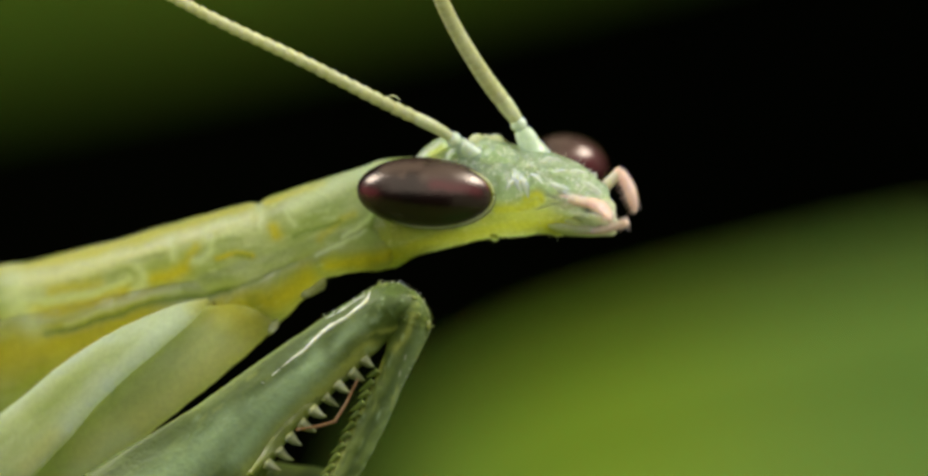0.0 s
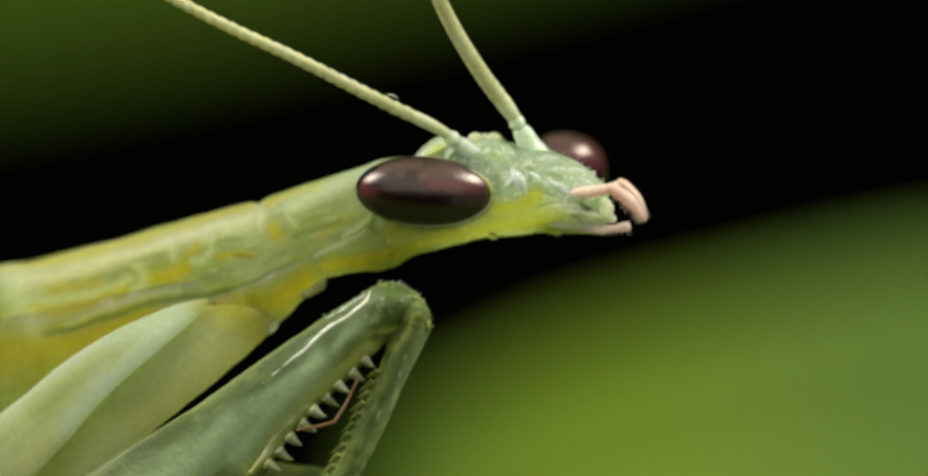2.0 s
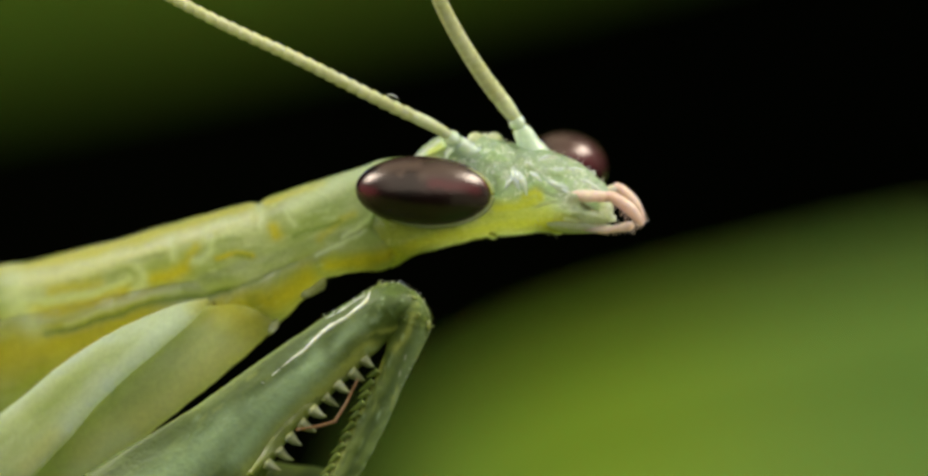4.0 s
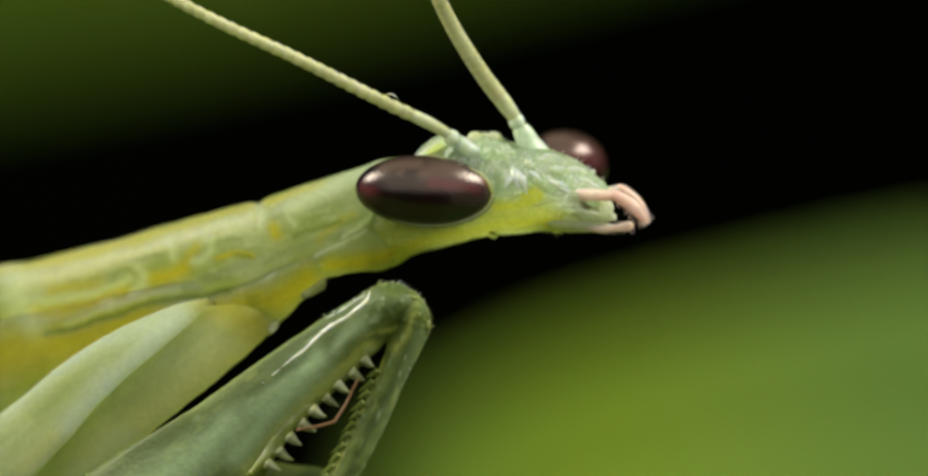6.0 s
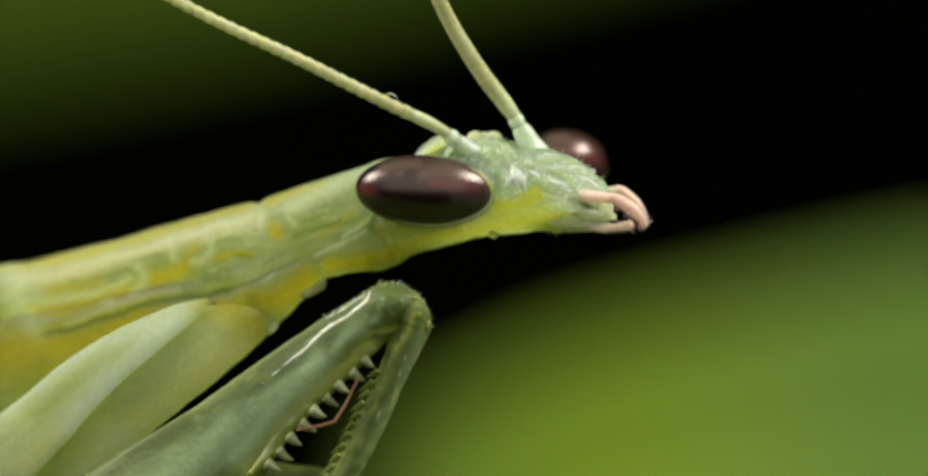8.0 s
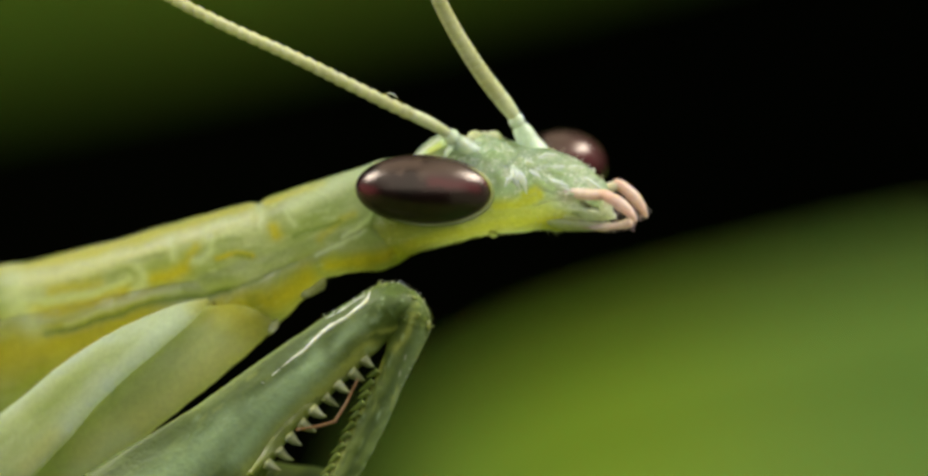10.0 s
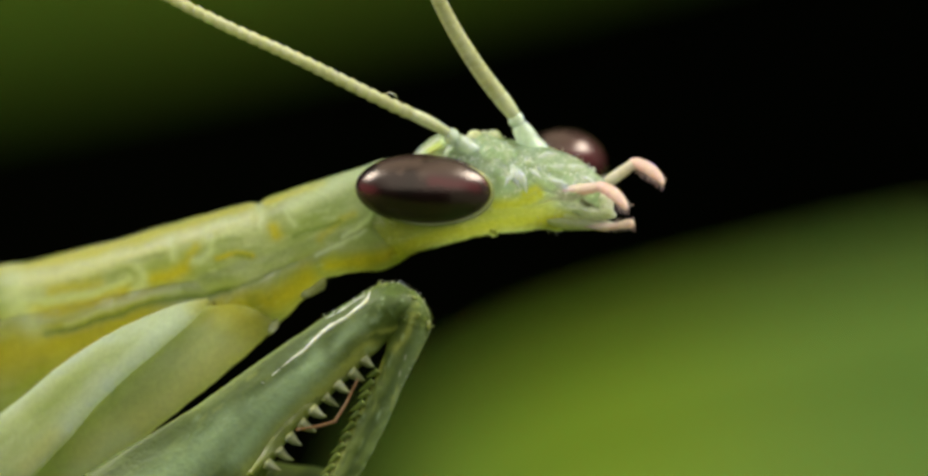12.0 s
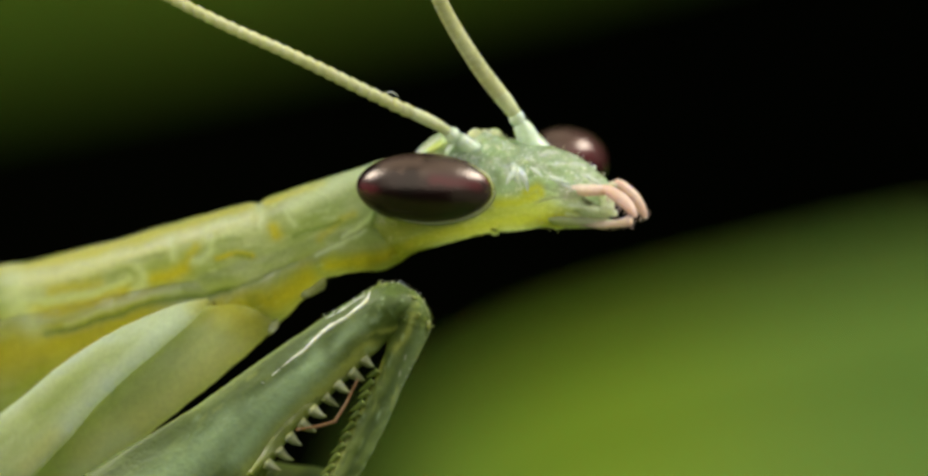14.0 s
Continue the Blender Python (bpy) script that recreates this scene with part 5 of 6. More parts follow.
    walk(far_palp[0], [
        (0.0, joint(3.29, 1.48, 3.65, 0.62, -0.4, PALP, FAR_ROOT)), (0.1, joint(3.44, 1.62, 3.76, 0.74, -0.4, PALP, FAR_ROOT)), (0.2, joint(3.42, 1.35, 3.64, 0.49, -0.4, PALP, FAR_ROOT)),
        (0.3, joint(3.37, 1.27, 3.57, 0.51, -0.4, PALP, FAR_ROOT)), (0.4, joint(3.35, 1.49, 3.67, 0.55, -0.4, PALP, FAR_ROOT)), (0.5, joint(3.38, 1.36, 3.65, 0.44, -0.4, PALP, FAR_ROOT)),
        (0.6, joint(3.30, 1.31, 3.43, 0.63, -0.4, PALP, FAR_ROOT)), (0.7, joint(3.45, 1.61, 3.94, 0.85, -0.4, PALP, FAR_ROOT)), (0.8, joint(3.27, 1.24, 3.80, 0.38, -0.4, PALP, FAR_ROOT)),
        (0.9, joint(3.32, 1.48, 3.85, 0.60, -0.4, PALP, FAR_ROOT)), (1.0, joint(3.37, 1.36, 3.86, 0.60, -0.4, PALP, FAR_ROOT)), (1.1, joint(3.36, 1.21, 3.79, 0.35, -0.4, PALP, FAR_ROOT)),
        (1.2, joint(3.27, 1.17, 3.70, 0.38, -0.4, PALP, FAR_ROOT)), (1.3, joint(3.32, 1.29, 3.85, 0.56, -0.4, PALP, FAR_ROOT)), (1.4, joint(3.31, 1.17, 3.95, 0.44, -0.4, PALP, FAR_ROOT)),
        (1.5, joint(3.36, 1.13, 3.92, 0.40, -0.4, PALP, FAR_ROOT)), (1.6, joint(3.34, 1.11, 3.86, 0.37, -0.4, PALP, FAR_ROOT)), (1.7, joint(3.33, 1.01, 4.03, 0.13, -0.4, PALP, FAR_ROOT)),
        (1.8, joint(3.38, 1.11, 3.95, 0.31, -0.4, PALP, FAR_ROOT)), (1.9, joint(3.36, 1.17, 3.95, 0.44, -0.4, PALP, FAR_ROOT)), (2.0, joint(3.36, 1.23, 3.90, 0.40, -0.4, PALP, FAR_ROOT)),
        (2.1, joint(3.36, 1.23, 4.00, 0.45, -0.4, PALP, FAR_ROOT)), (2.2, joint(3.34, 1.13, 3.90, 0.40, -0.4, PALP, FAR_ROOT)), (2.4, joint(3.34, 1.11, 3.93, 0.40, -0.4, PALP, FAR_ROOT)),
        (2.6, joint(3.32, 1.11, 3.86, 0.37, -0.4, PALP, FAR_ROOT)), (2.7, joint(3.36, 1.13, 3.78, 0.37, -0.4, PALP, FAR_ROOT)), (2.8, joint(3.24, 1.17, 3.86, 0.40, -0.4, PALP, FAR_ROOT)),
        (3.0, joint(3.28, 1.13, 3.81, 0.37, -0.4, PALP, FAR_ROOT)), (3.2, joint(3.28, 1.11, 3.78, 0.34, -0.4, PALP, FAR_ROOT)), (3.8, joint(3.29, 1.10, 3.86, 0.34, -0.4, PALP, FAR_ROOT)),
        (4.5, joint(3.32, 1.12, 3.90, 0.39, -0.4, PALP, FAR_ROOT)), (5.0, joint(3.46, 1.28, 4.20, 0.79, -0.4, PALP, FAR_ROOT)), (5.3, joint(3.71, 1.52, 4.51, 1.09, -0.4, PALP, FAR_ROOT)),
        (5.4, joint(3.63, 1.43, 4.35, 0.94, -0.4, PALP, FAR_ROOT)), (5.5, joint(3.56, 1.27, 4.24, 0.70, -0.4, PALP, FAR_ROOT)), (5.6, joint(3.36, 1.11, 4.10, 0.42, -0.4, PALP, FAR_ROOT)),
        (5.8, joint(3.36, 1.14, 4.10, 0.45, -0.4, PALP, FAR_ROOT)), (5.9, joint(3.32, 1.09, 4.05, 0.38, -0.4, PALP, FAR_ROOT)), (6.0, joint(3.32, 1.09, 3.98, 0.32, -0.4, PALP, FAR_ROOT)),
        (6.2, joint(3.28, 1.09, 3.95, 0.29, -0.4, PALP, FAR_ROOT)), (7.0, joint(3.28, 1.08, 3.94, 0.29, -0.4, PALP, FAR_ROOT)), (8.2, joint(3.28, 1.08, 3.94, 0.28, -0.4, PALP, FAR_ROOT)),
        (9.0, joint(3.29, 1.09, 3.93, 0.31, -0.4, PALP, FAR_ROOT)), (9.8, joint(3.29, 1.12, 3.93, 0.36, -0.4, PALP, FAR_ROOT)), (10.3, joint(3.25, 1.22, 3.95, 0.48, -0.4, PALP, FAR_ROOT)),
        (10.4, joint(3.34, 1.13, 3.71, 0.21, -0.4, PALP, FAR_ROOT)), (10.5, joint(3.24, 1.07, 3.68, 0.34, -0.4, PALP, FAR_ROOT)), (10.6, joint(3.27, 1.07, 3.70, 0.30, -0.4, PALP, FAR_ROOT)),
        (10.7, joint(3.25, 1.17, 3.68, 0.21, -0.4, PALP, FAR_ROOT)), (10.8, joint(3.28, 1.07, 3.61, 0.38, -0.4, PALP, FAR_ROOT)), (10.9, joint(3.24, 1.07, 3.59, 0.41, -0.4, PALP, FAR_ROOT)),
        (11.0, joint(3.33, 1.17, 3.41, 0.63, -0.4, PALP, FAR_ROOT)), (11.1, joint(3.28, 1.37, 3.59, 0.97, -0.4, PALP, FAR_ROOT)), (11.2, joint(3.16, 1.16, 3.32, 0.87, -0.4, PALP, FAR_ROOT)),
        (11.3, joint(3.19, 1.08, 3.32, 0.79, -0.4, PALP, FAR_ROOT)), (11.4, joint(3.40, 1.40, 3.47, 0.91, -0.4, PALP, FAR_ROOT)), (11.5, joint(3.32, 1.17, 3.33, 0.78, -0.4, PALP, FAR_ROOT)),
        (11.6, joint(3.61, 1.76, 4.25, 1.30, -0.4, PALP, FAR_ROOT)), (11.7, joint(3.46, 1.24, 3.98, 0.32, -0.4, PALP, FAR_ROOT)), (11.8, joint(3.45, 1.15, 4.15, 0.54, -0.4, PALP, FAR_ROOT)),
        (11.9, joint(3.56, 1.36, 4.30, 0.87, -0.4, PALP, FAR_ROOT)), (12.0, joint(3.67, 1.57, 4.29, 1.12, -0.4, PALP, FAR_ROOT)), (12.1, joint(3.40, 1.21, 4.20, 0.59, -0.4, PALP, FAR_ROOT)),
        (12.2, joint(3.33, 1.08, 4.13, 0.42, -0.4, PALP, FAR_ROOT)), (12.4, joint(3.32, 1.09, 4.03, 0.43, -0.4, PALP, FAR_ROOT)), (12.5, joint(3.32, 1.09, 4.00, 0.39, -0.4, PALP, FAR_ROOT)),
        (12.6, joint(3.31, 1.09, 3.98, 0.33, -0.4, PALP, FAR_ROOT)), (12.7, joint(3.33, 1.10, 4.06, 0.42, -0.4, PALP, FAR_ROOT)), (12.8, joint(3.31, 1.08, 3.98, 0.37, -0.4, PALP, FAR_ROOT)),
        (13.0, joint(3.31, 1.05, 3.95, 0.32, -0.4, PALP, FAR_ROOT)), (13.2, joint(3.31, 1.05, 3.91, 0.32, -0.4, PALP, FAR_ROOT)), (13.5, joint(3.30, 1.07, 3.92, 0.32, -0.4, PALP, FAR_ROOT)),
        (14.0, joint(3.29, 1.07, 3.90, 0.32, -0.4, PALP, FAR_ROOT))])
    walk(near_palp[1], [
        (0.0, reach(2.68, 0.82, 3.11, 0.46, -1.5, PALP)), (0.1, reach(2.81, 0.91, 3.12, 0.66, -1.5, PALP)), (0.2, reach(2.42, 0.82, 2.97, 0.66, -1.5, PALP)),
        (0.3, reach(2.35, 0.90, 2.94, 0.53, -1.5, PALP)), (0.4, reach(3.00, 0.99, 3.21, 0.45, -1.5, PALP)), (0.5, reach(2.64, 0.93, 3.13, 0.56, -1.5, PALP)),
        (0.6, reach(2.70, 0.96, 3.25, 0.56, -1.5, PALP)), (0.7, reach(2.94, 1.17, 3.25, 0.68, -1.5, PALP)), (0.8, reach(2.58, 1.05, 3.25, 0.50, -1.5, PALP)),
        (0.9, reach(2.70, 1.05, 3.25, 0.56, -1.5, PALP)), (1.0, reach(2.89, 0.77, 3.46, 0.07, -1.5, PALP)), (1.1, reach(2.95, 0.89, 3.68, 0.38, -1.5, PALP)),
        (1.2, reach(2.95, 0.92, 3.71, 0.28, -1.5, PALP)), (1.3, reach(3.01, 0.92, 3.87, 0.28, -1.5, PALP)), (1.4, reach(2.95, 0.88, 3.60, 0.31, -1.5, PALP)),
        (1.5, reach(2.95, 0.88, 3.61, 0.35, -1.5, PALP)), (1.6, reach(3.14, 0.80, 3.93, -0.18, -1.5, PALP)), (1.7, reach(3.08, 0.92, 3.93, 0.15, -1.5, PALP)),
        (1.8, reach(2.34, 1.41, 3.14, 1.29, -1.5, PALP)), (1.9, reach(3.10, 1.10, 3.96, 0.43, -1.5, PALP)), (2.0, reach(2.95, 1.25, 3.83, 0.46, -1.5, PALP)),
        (2.1, reach(3.08, 0.98, 3.93, 0.42, -1.5, PALP)), (2.2, reach(3.14, 1.10, 3.88, 0.37, -1.5, PALP)), (2.4, reach(3.14, 1.04, 3.93, 0.37, -1.5, PALP)),
        (2.6, reach(3.11, 1.01, 3.85, 0.35, -1.5, PALP)), (2.7, reach(3.14, 0.98, 3.74, 0.25, -1.5, PALP)), (2.8, reach(2.95, 0.98, 3.91, 0.35, -1.5, PALP)),
        (3.0, reach(3.08, 0.96, 3.81, 0.31, -1.5, PALP)), (3.2, reach(3.08, 0.96, 3.77, 0.27, -1.5, PALP)), (3.8, reach(3.08, 0.95, 3.83, 0.29, -1.5, PALP)),
        (4.5, reach(3.05, 0.97, 3.83, 0.36, -1.5, PALP)), (5.0, reach(3.00, 1.04, 3.74, 0.60, -1.5, PALP)), (5.3, reach(2.95, 1.09, 3.69, 0.70, -1.5, PALP)),
        (5.4, reach(2.95, 1.09, 3.69, 0.68, -1.5, PALP)), (5.5, reach(2.95, 1.02, 3.69, 0.57, -1.5, PALP)), (5.6, reach(2.95, 1.02, 3.74, 0.54, -1.5, PALP)),
        (5.8, reach(3.02, 1.01, 3.66, 0.51, -1.5, PALP)), (5.9, reach(3.02, 0.99, 3.69, 0.49, -1.5, PALP)), (6.0, reach(3.08, 1.02, 3.93, 0.30, -1.5, PALP)),
        (6.2, reach(3.08, 0.95, 3.93, 0.25, -1.5, PALP)), (7.0, reach(3.08, 0.95, 3.92, 0.25, -1.5, PALP)), (8.2, reach(3.08, 0.93, 3.92, 0.23, -1.5, PALP)),
        (9.0, reach(3.06, 0.92, 3.88, 0.26, -1.5, PALP)), (9.8, reach(2.98, 0.92, 3.75, 0.31, -1.5, PALP)), (10.3, reach(2.89, 0.92, 3.54, 0.46, -1.5, PALP)),
        (10.4, reach(2.89, 0.94, 3.35, 0.40, -1.5, PALP)), (10.5, reach(2.95, 0.88, 3.50, 0.33, -1.5, PALP)), (10.6, reach(3.02, 0.94, 3.63, 0.33, -1.5, PALP)),
        (10.7, reach(3.08, 0.94, 3.63, 0.24, -1.5, PALP)), (10.8, reach(3.08, 0.88, 3.59, 0.33, -1.5, PALP)), (10.9, reach(2.95, 0.92, 3.59, 0.39, -1.5, PALP)),
        (11.0, reach(3.22, 1.02, 3.25, 0.31, -1.5, PALP)), (11.1, reach(2.71, 1.30, 3.38, 0.88, -1.5, PALP)), (11.2, reach(2.83, 1.30, 3.26, 0.75, -1.5, PALP)),
        (11.3, reach(3.11, 1.00, 3.21, 0.57, -1.5, PALP)), (11.4, reach(3.20, 1.24, 3.19, 0.46, -1.5, PALP)), (11.5, reach(3.15, 1.13, 3.11, 0.35, -1.5, PALP)),
        (11.6, reach(2.77, 1.35, 3.37, 0.74, -1.5, PALP)), (11.7, reach(2.89, 1.27, 3.50, 0.68, -1.5, PALP)), (11.8, reach(2.89, 1.05, 3.31, 0.56, -1.5, PALP)),
        (11.9, reach(2.89, 1.05, 3.42, 0.56, -1.5, PALP)), (12.0, reach(2.89, 1.05, 3.49, 0.56, -1.5, PALP)), (12.1, reach(2.89, 1.03, 3.64, 0.63, -1.5, PALP)),
        (12.2, reach(2.95, 0.99, 3.68, 0.65, -1.5, PALP)), (12.4, reach(3.02, 1.00, 3.69, 0.59, -1.5, PALP)), (12.5, reach(3.02, 0.96, 3.75, 0.51, -1.5, PALP)),
        (12.6, reach(3.04, 0.97, 3.77, 0.45, -1.5, PALP)), (12.7, reach(3.01, 0.98, 3.70, 0.52, -1.5, PALP)), (12.8, reach(3.03, 0.97, 3.70, 0.47, -1.5, PALP)),
        (13.0, reach(3.07, 0.95, 3.72, 0.44, -1.5, PALP)), (13.2, reach(3.01, 0.95, 3.68, 0.38, -1.5, PALP)), (13.5, reach(3.00, 0.94, 3.65, 0.37, -1.5, PALP)),
        (14.0, reach(2.99, 0.94, 3.66, 0.36, -1.5, PALP))])
    walk(near_palp[0], [
        (0.0, joint(2.68, 0.82, 3.11, 0.46, -1.5, PALP, NEAR_ROOT)), (0.1, joint(2.81, 0.91, 3.12, 0.66, -1.5, PALP, NEAR_ROOT)), (0.2, joint(2.42, 0.82, 2.97, 0.66, -1.5, PALP, NEAR_ROOT)),
        (0.3, joint(2.35, 0.90, 2.94, 0.53, -1.5, PALP, NEAR_ROOT)), (0.4, joint(3.00, 0.99, 3.21, 0.45, -1.5, PALP, NEAR_ROOT)), (0.5, joint(2.64, 0.93, 3.13, 0.56, -1.5, PALP, NEAR_ROOT)),
        (0.6, joint(2.70, 0.96, 3.25, 0.56, -1.5, PALP, NEAR_ROOT)), (0.7, joint(2.94, 1.17, 3.25, 0.68, -1.5, PALP, NEAR_ROOT)), (0.8, joint(2.58, 1.05, 3.25, 0.50, -1.5, PALP, NEAR_ROOT)),
        (0.9, joint(2.70, 1.05, 3.25, 0.56, -1.5, PALP, NEAR_ROOT)), (1.0, joint(2.89, 0.77, 3.46, 0.07, -1.5, PALP, NEAR_ROOT)), (1.1, joint(2.95, 0.89, 3.68, 0.38, -1.5, PALP, NEAR_ROOT)),
        (1.2, joint(2.95, 0.92, 3.71, 0.28, -1.5, PALP, NEAR_ROOT)), (1.3, joint(3.01, 0.92, 3.87, 0.28, -1.5, PALP, NEAR_ROOT)), (1.4, joint(2.95, 0.88, 3.60, 0.31, -1.5, PALP, NEAR_ROOT)),
        (1.5, joint(2.95, 0.88, 3.61, 0.35, -1.5, PALP, NEAR_ROOT)), (1.6, joint(3.14, 0.80, 3.93, -0.18, -1.5, PALP, NEAR_ROOT)), (1.7, joint(3.08, 0.92, 3.93, 0.15, -1.5, PALP, NEAR_ROOT)),
        (1.8, joint(2.34, 1.41, 3.14, 1.29, -1.5, PALP, NEAR_ROOT)), (1.9, joint(3.10, 1.10, 3.96, 0.43, -1.5, PALP, NEAR_ROOT)), (2.0, joint(2.95, 1.25, 3.83, 0.46, -1.5, PALP, NEAR_ROOT)),
        (2.1, joint(3.08, 0.98, 3.93, 0.42, -1.5, PALP, NEAR_ROOT)), (2.2, joint(3.14, 1.10, 3.88, 0.37, -1.5, PALP, NEAR_ROOT)), (2.4, joint(3.14, 1.04, 3.93, 0.37, -1.5, PALP, NEAR_ROOT)),
        (2.6, joint(3.11, 1.01, 3.85, 0.35, -1.5, PALP, NEAR_ROOT)), (2.7, joint(3.14, 0.98, 3.74, 0.25, -1.5, PALP, NEAR_ROOT)), (2.8, joint(2.95, 0.98, 3.91, 0.35, -1.5, PALP, NEAR_ROOT)),
        (3.0, joint(3.08, 0.96, 3.81, 0.31, -1.5, PALP, NEAR_ROOT)), (3.2, joint(3.08, 0.96, 3.77, 0.27, -1.5, PALP, NEAR_ROOT)), (3.8, joint(3.08, 0.95, 3.83, 0.29, -1.5, PALP, NEAR_ROOT)),
        (4.5, joint(3.05, 0.97, 3.83, 0.36, -1.5, PALP, NEAR_ROOT)), (5.0, joint(3.00, 1.04, 3.74, 0.60, -1.5, PALP, NEAR_ROOT)), (5.3, joint(2.95, 1.09, 3.69, 0.70, -1.5, PALP, NEAR_ROOT)),
        (5.4, joint(2.95, 1.09, 3.69, 0.68, -1.5, PALP, NEAR_ROOT)), (5.5, joint(2.95, 1.02, 3.69, 0.57, -1.5, PALP, NEAR_ROOT)), (5.6, joint(2.95, 1.02, 3.74, 0.54, -1.5, PALP, NEAR_ROOT)),
        (5.8, joint(3.02, 1.01, 3.66, 0.51, -1.5, PALP, NEAR_ROOT)), (5.9, joint(3.02, 0.99, 3.69, 0.49, -1.5, PALP, NEAR_ROOT)), (6.0, joint(3.08, 1.02, 3.93, 0.30, -1.5, PALP, NEAR_ROOT)),
        (6.2, joint(3.08, 0.95, 3.93, 0.25, -1.5, PALP, NEAR_ROOT)), (7.0, joint(3.08, 0.95, 3.92, 0.25, -1.5, PALP, NEAR_ROOT)), (8.2, joint(3.08, 0.93, 3.92, 0.23, -1.5, PALP, NEAR_ROOT)),
        (9.0, joint(3.06, 0.92, 3.88, 0.26, -1.5, PALP, NEAR_ROOT)), (9.8, joint(2.98, 0.92, 3.75, 0.31, -1.5, PALP, NEAR_ROOT)), (10.3, joint(2.89, 0.92, 3.54, 0.46, -1.5, PALP, NEAR_ROOT)),
        (10.4, joint(2.89, 0.94, 3.35, 0.40, -1.5, PALP, NEAR_ROOT)), (10.5, joint(2.95, 0.88, 3.50, 0.33, -1.5, PALP, NEAR_ROOT)), (10.6, joint(3.02, 0.94, 3.63, 0.33, -1.5, PALP, NEAR_ROOT)),
        (10.7, joint(3.08, 0.94, 3.63, 0.24, -1.5, PALP, NEAR_ROOT)), (10.8, joint(3.08, 0.88, 3.59, 0.33, -1.5, PALP, NEAR_ROOT)), (10.9, joint(2.95, 0.92, 3.59, 0.39, -1.5, PALP, NEAR_ROOT)),
        (11.0, joint(3.22, 1.02, 3.25, 0.31, -1.5, PALP, NEAR_ROOT)), (11.1, joint(2.71, 1.30, 3.38, 0.88, -1.5, PALP, NEAR_ROOT)), (11.2, joint(2.83, 1.30, 3.26, 0.75, -1.5, PALP, NEAR_ROOT)),
        (11.3, joint(3.11, 1.00, 3.21, 0.57, -1.5, PALP, NEAR_ROOT)), (11.4, joint(3.20, 1.24, 3.19, 0.46, -1.5, PALP, NEAR_ROOT)), (11.5, joint(3.15, 1.13, 3.11, 0.35, -1.5, PALP, NEAR_ROOT)),
        (11.6, joint(2.77, 1.35, 3.37, 0.74, -1.5, PALP, NEAR_ROOT)), (11.7, joint(2.89, 1.27, 3.50, 0.68, -1.5, PALP, NEAR_ROOT)), (11.8, joint(2.89, 1.05, 3.31, 0.56, -1.5, PALP, NEAR_ROOT)),
        (11.9, joint(2.89, 1.05, 3.42, 0.56, -1.5, PALP, NEAR_ROOT)), (12.0, joint(2.89, 1.05, 3.49, 0.56, -1.5, PALP, NEAR_ROOT)), (12.1, joint(2.89, 1.03, 3.64, 0.63, -1.5, PALP, NEAR_ROOT)),
        (12.2, joint(2.95, 0.99, 3.68, 0.65, -1.5, PALP, NEAR_ROOT)), (12.4, joint(3.02, 1.00, 3.69, 0.59, -1.5, PALP, NEAR_ROOT)), (12.5, joint(3.02, 0.96, 3.75, 0.51, -1.5, PALP, NEAR_ROOT)),
        (12.6, joint(3.04, 0.97, 3.77, 0.45, -1.5, PALP, NEAR_ROOT)), (12.7, joint(3.01, 0.98, 3.70, 0.52, -1.5, PALP, NEAR_ROOT)), (12.8, joint(3.03, 0.97, 3.70, 0.47, -1.5, PALP, NEAR_ROOT)),
        (13.0, joint(3.07, 0.95, 3.72, 0.44, -1.5, PALP, NEAR_ROOT)), (13.2, joint(3.01, 0.95, 3.68, 0.38, -1.5, PALP, NEAR_ROOT)), (13.5, joint(3.00, 0.94, 3.65, 0.37, -1.5, PALP, NEAR_ROOT)),
        (14.0, joint(2.99, 0.94, 3.66, 0.36, -1.5, PALP, NEAR_ROOT))])
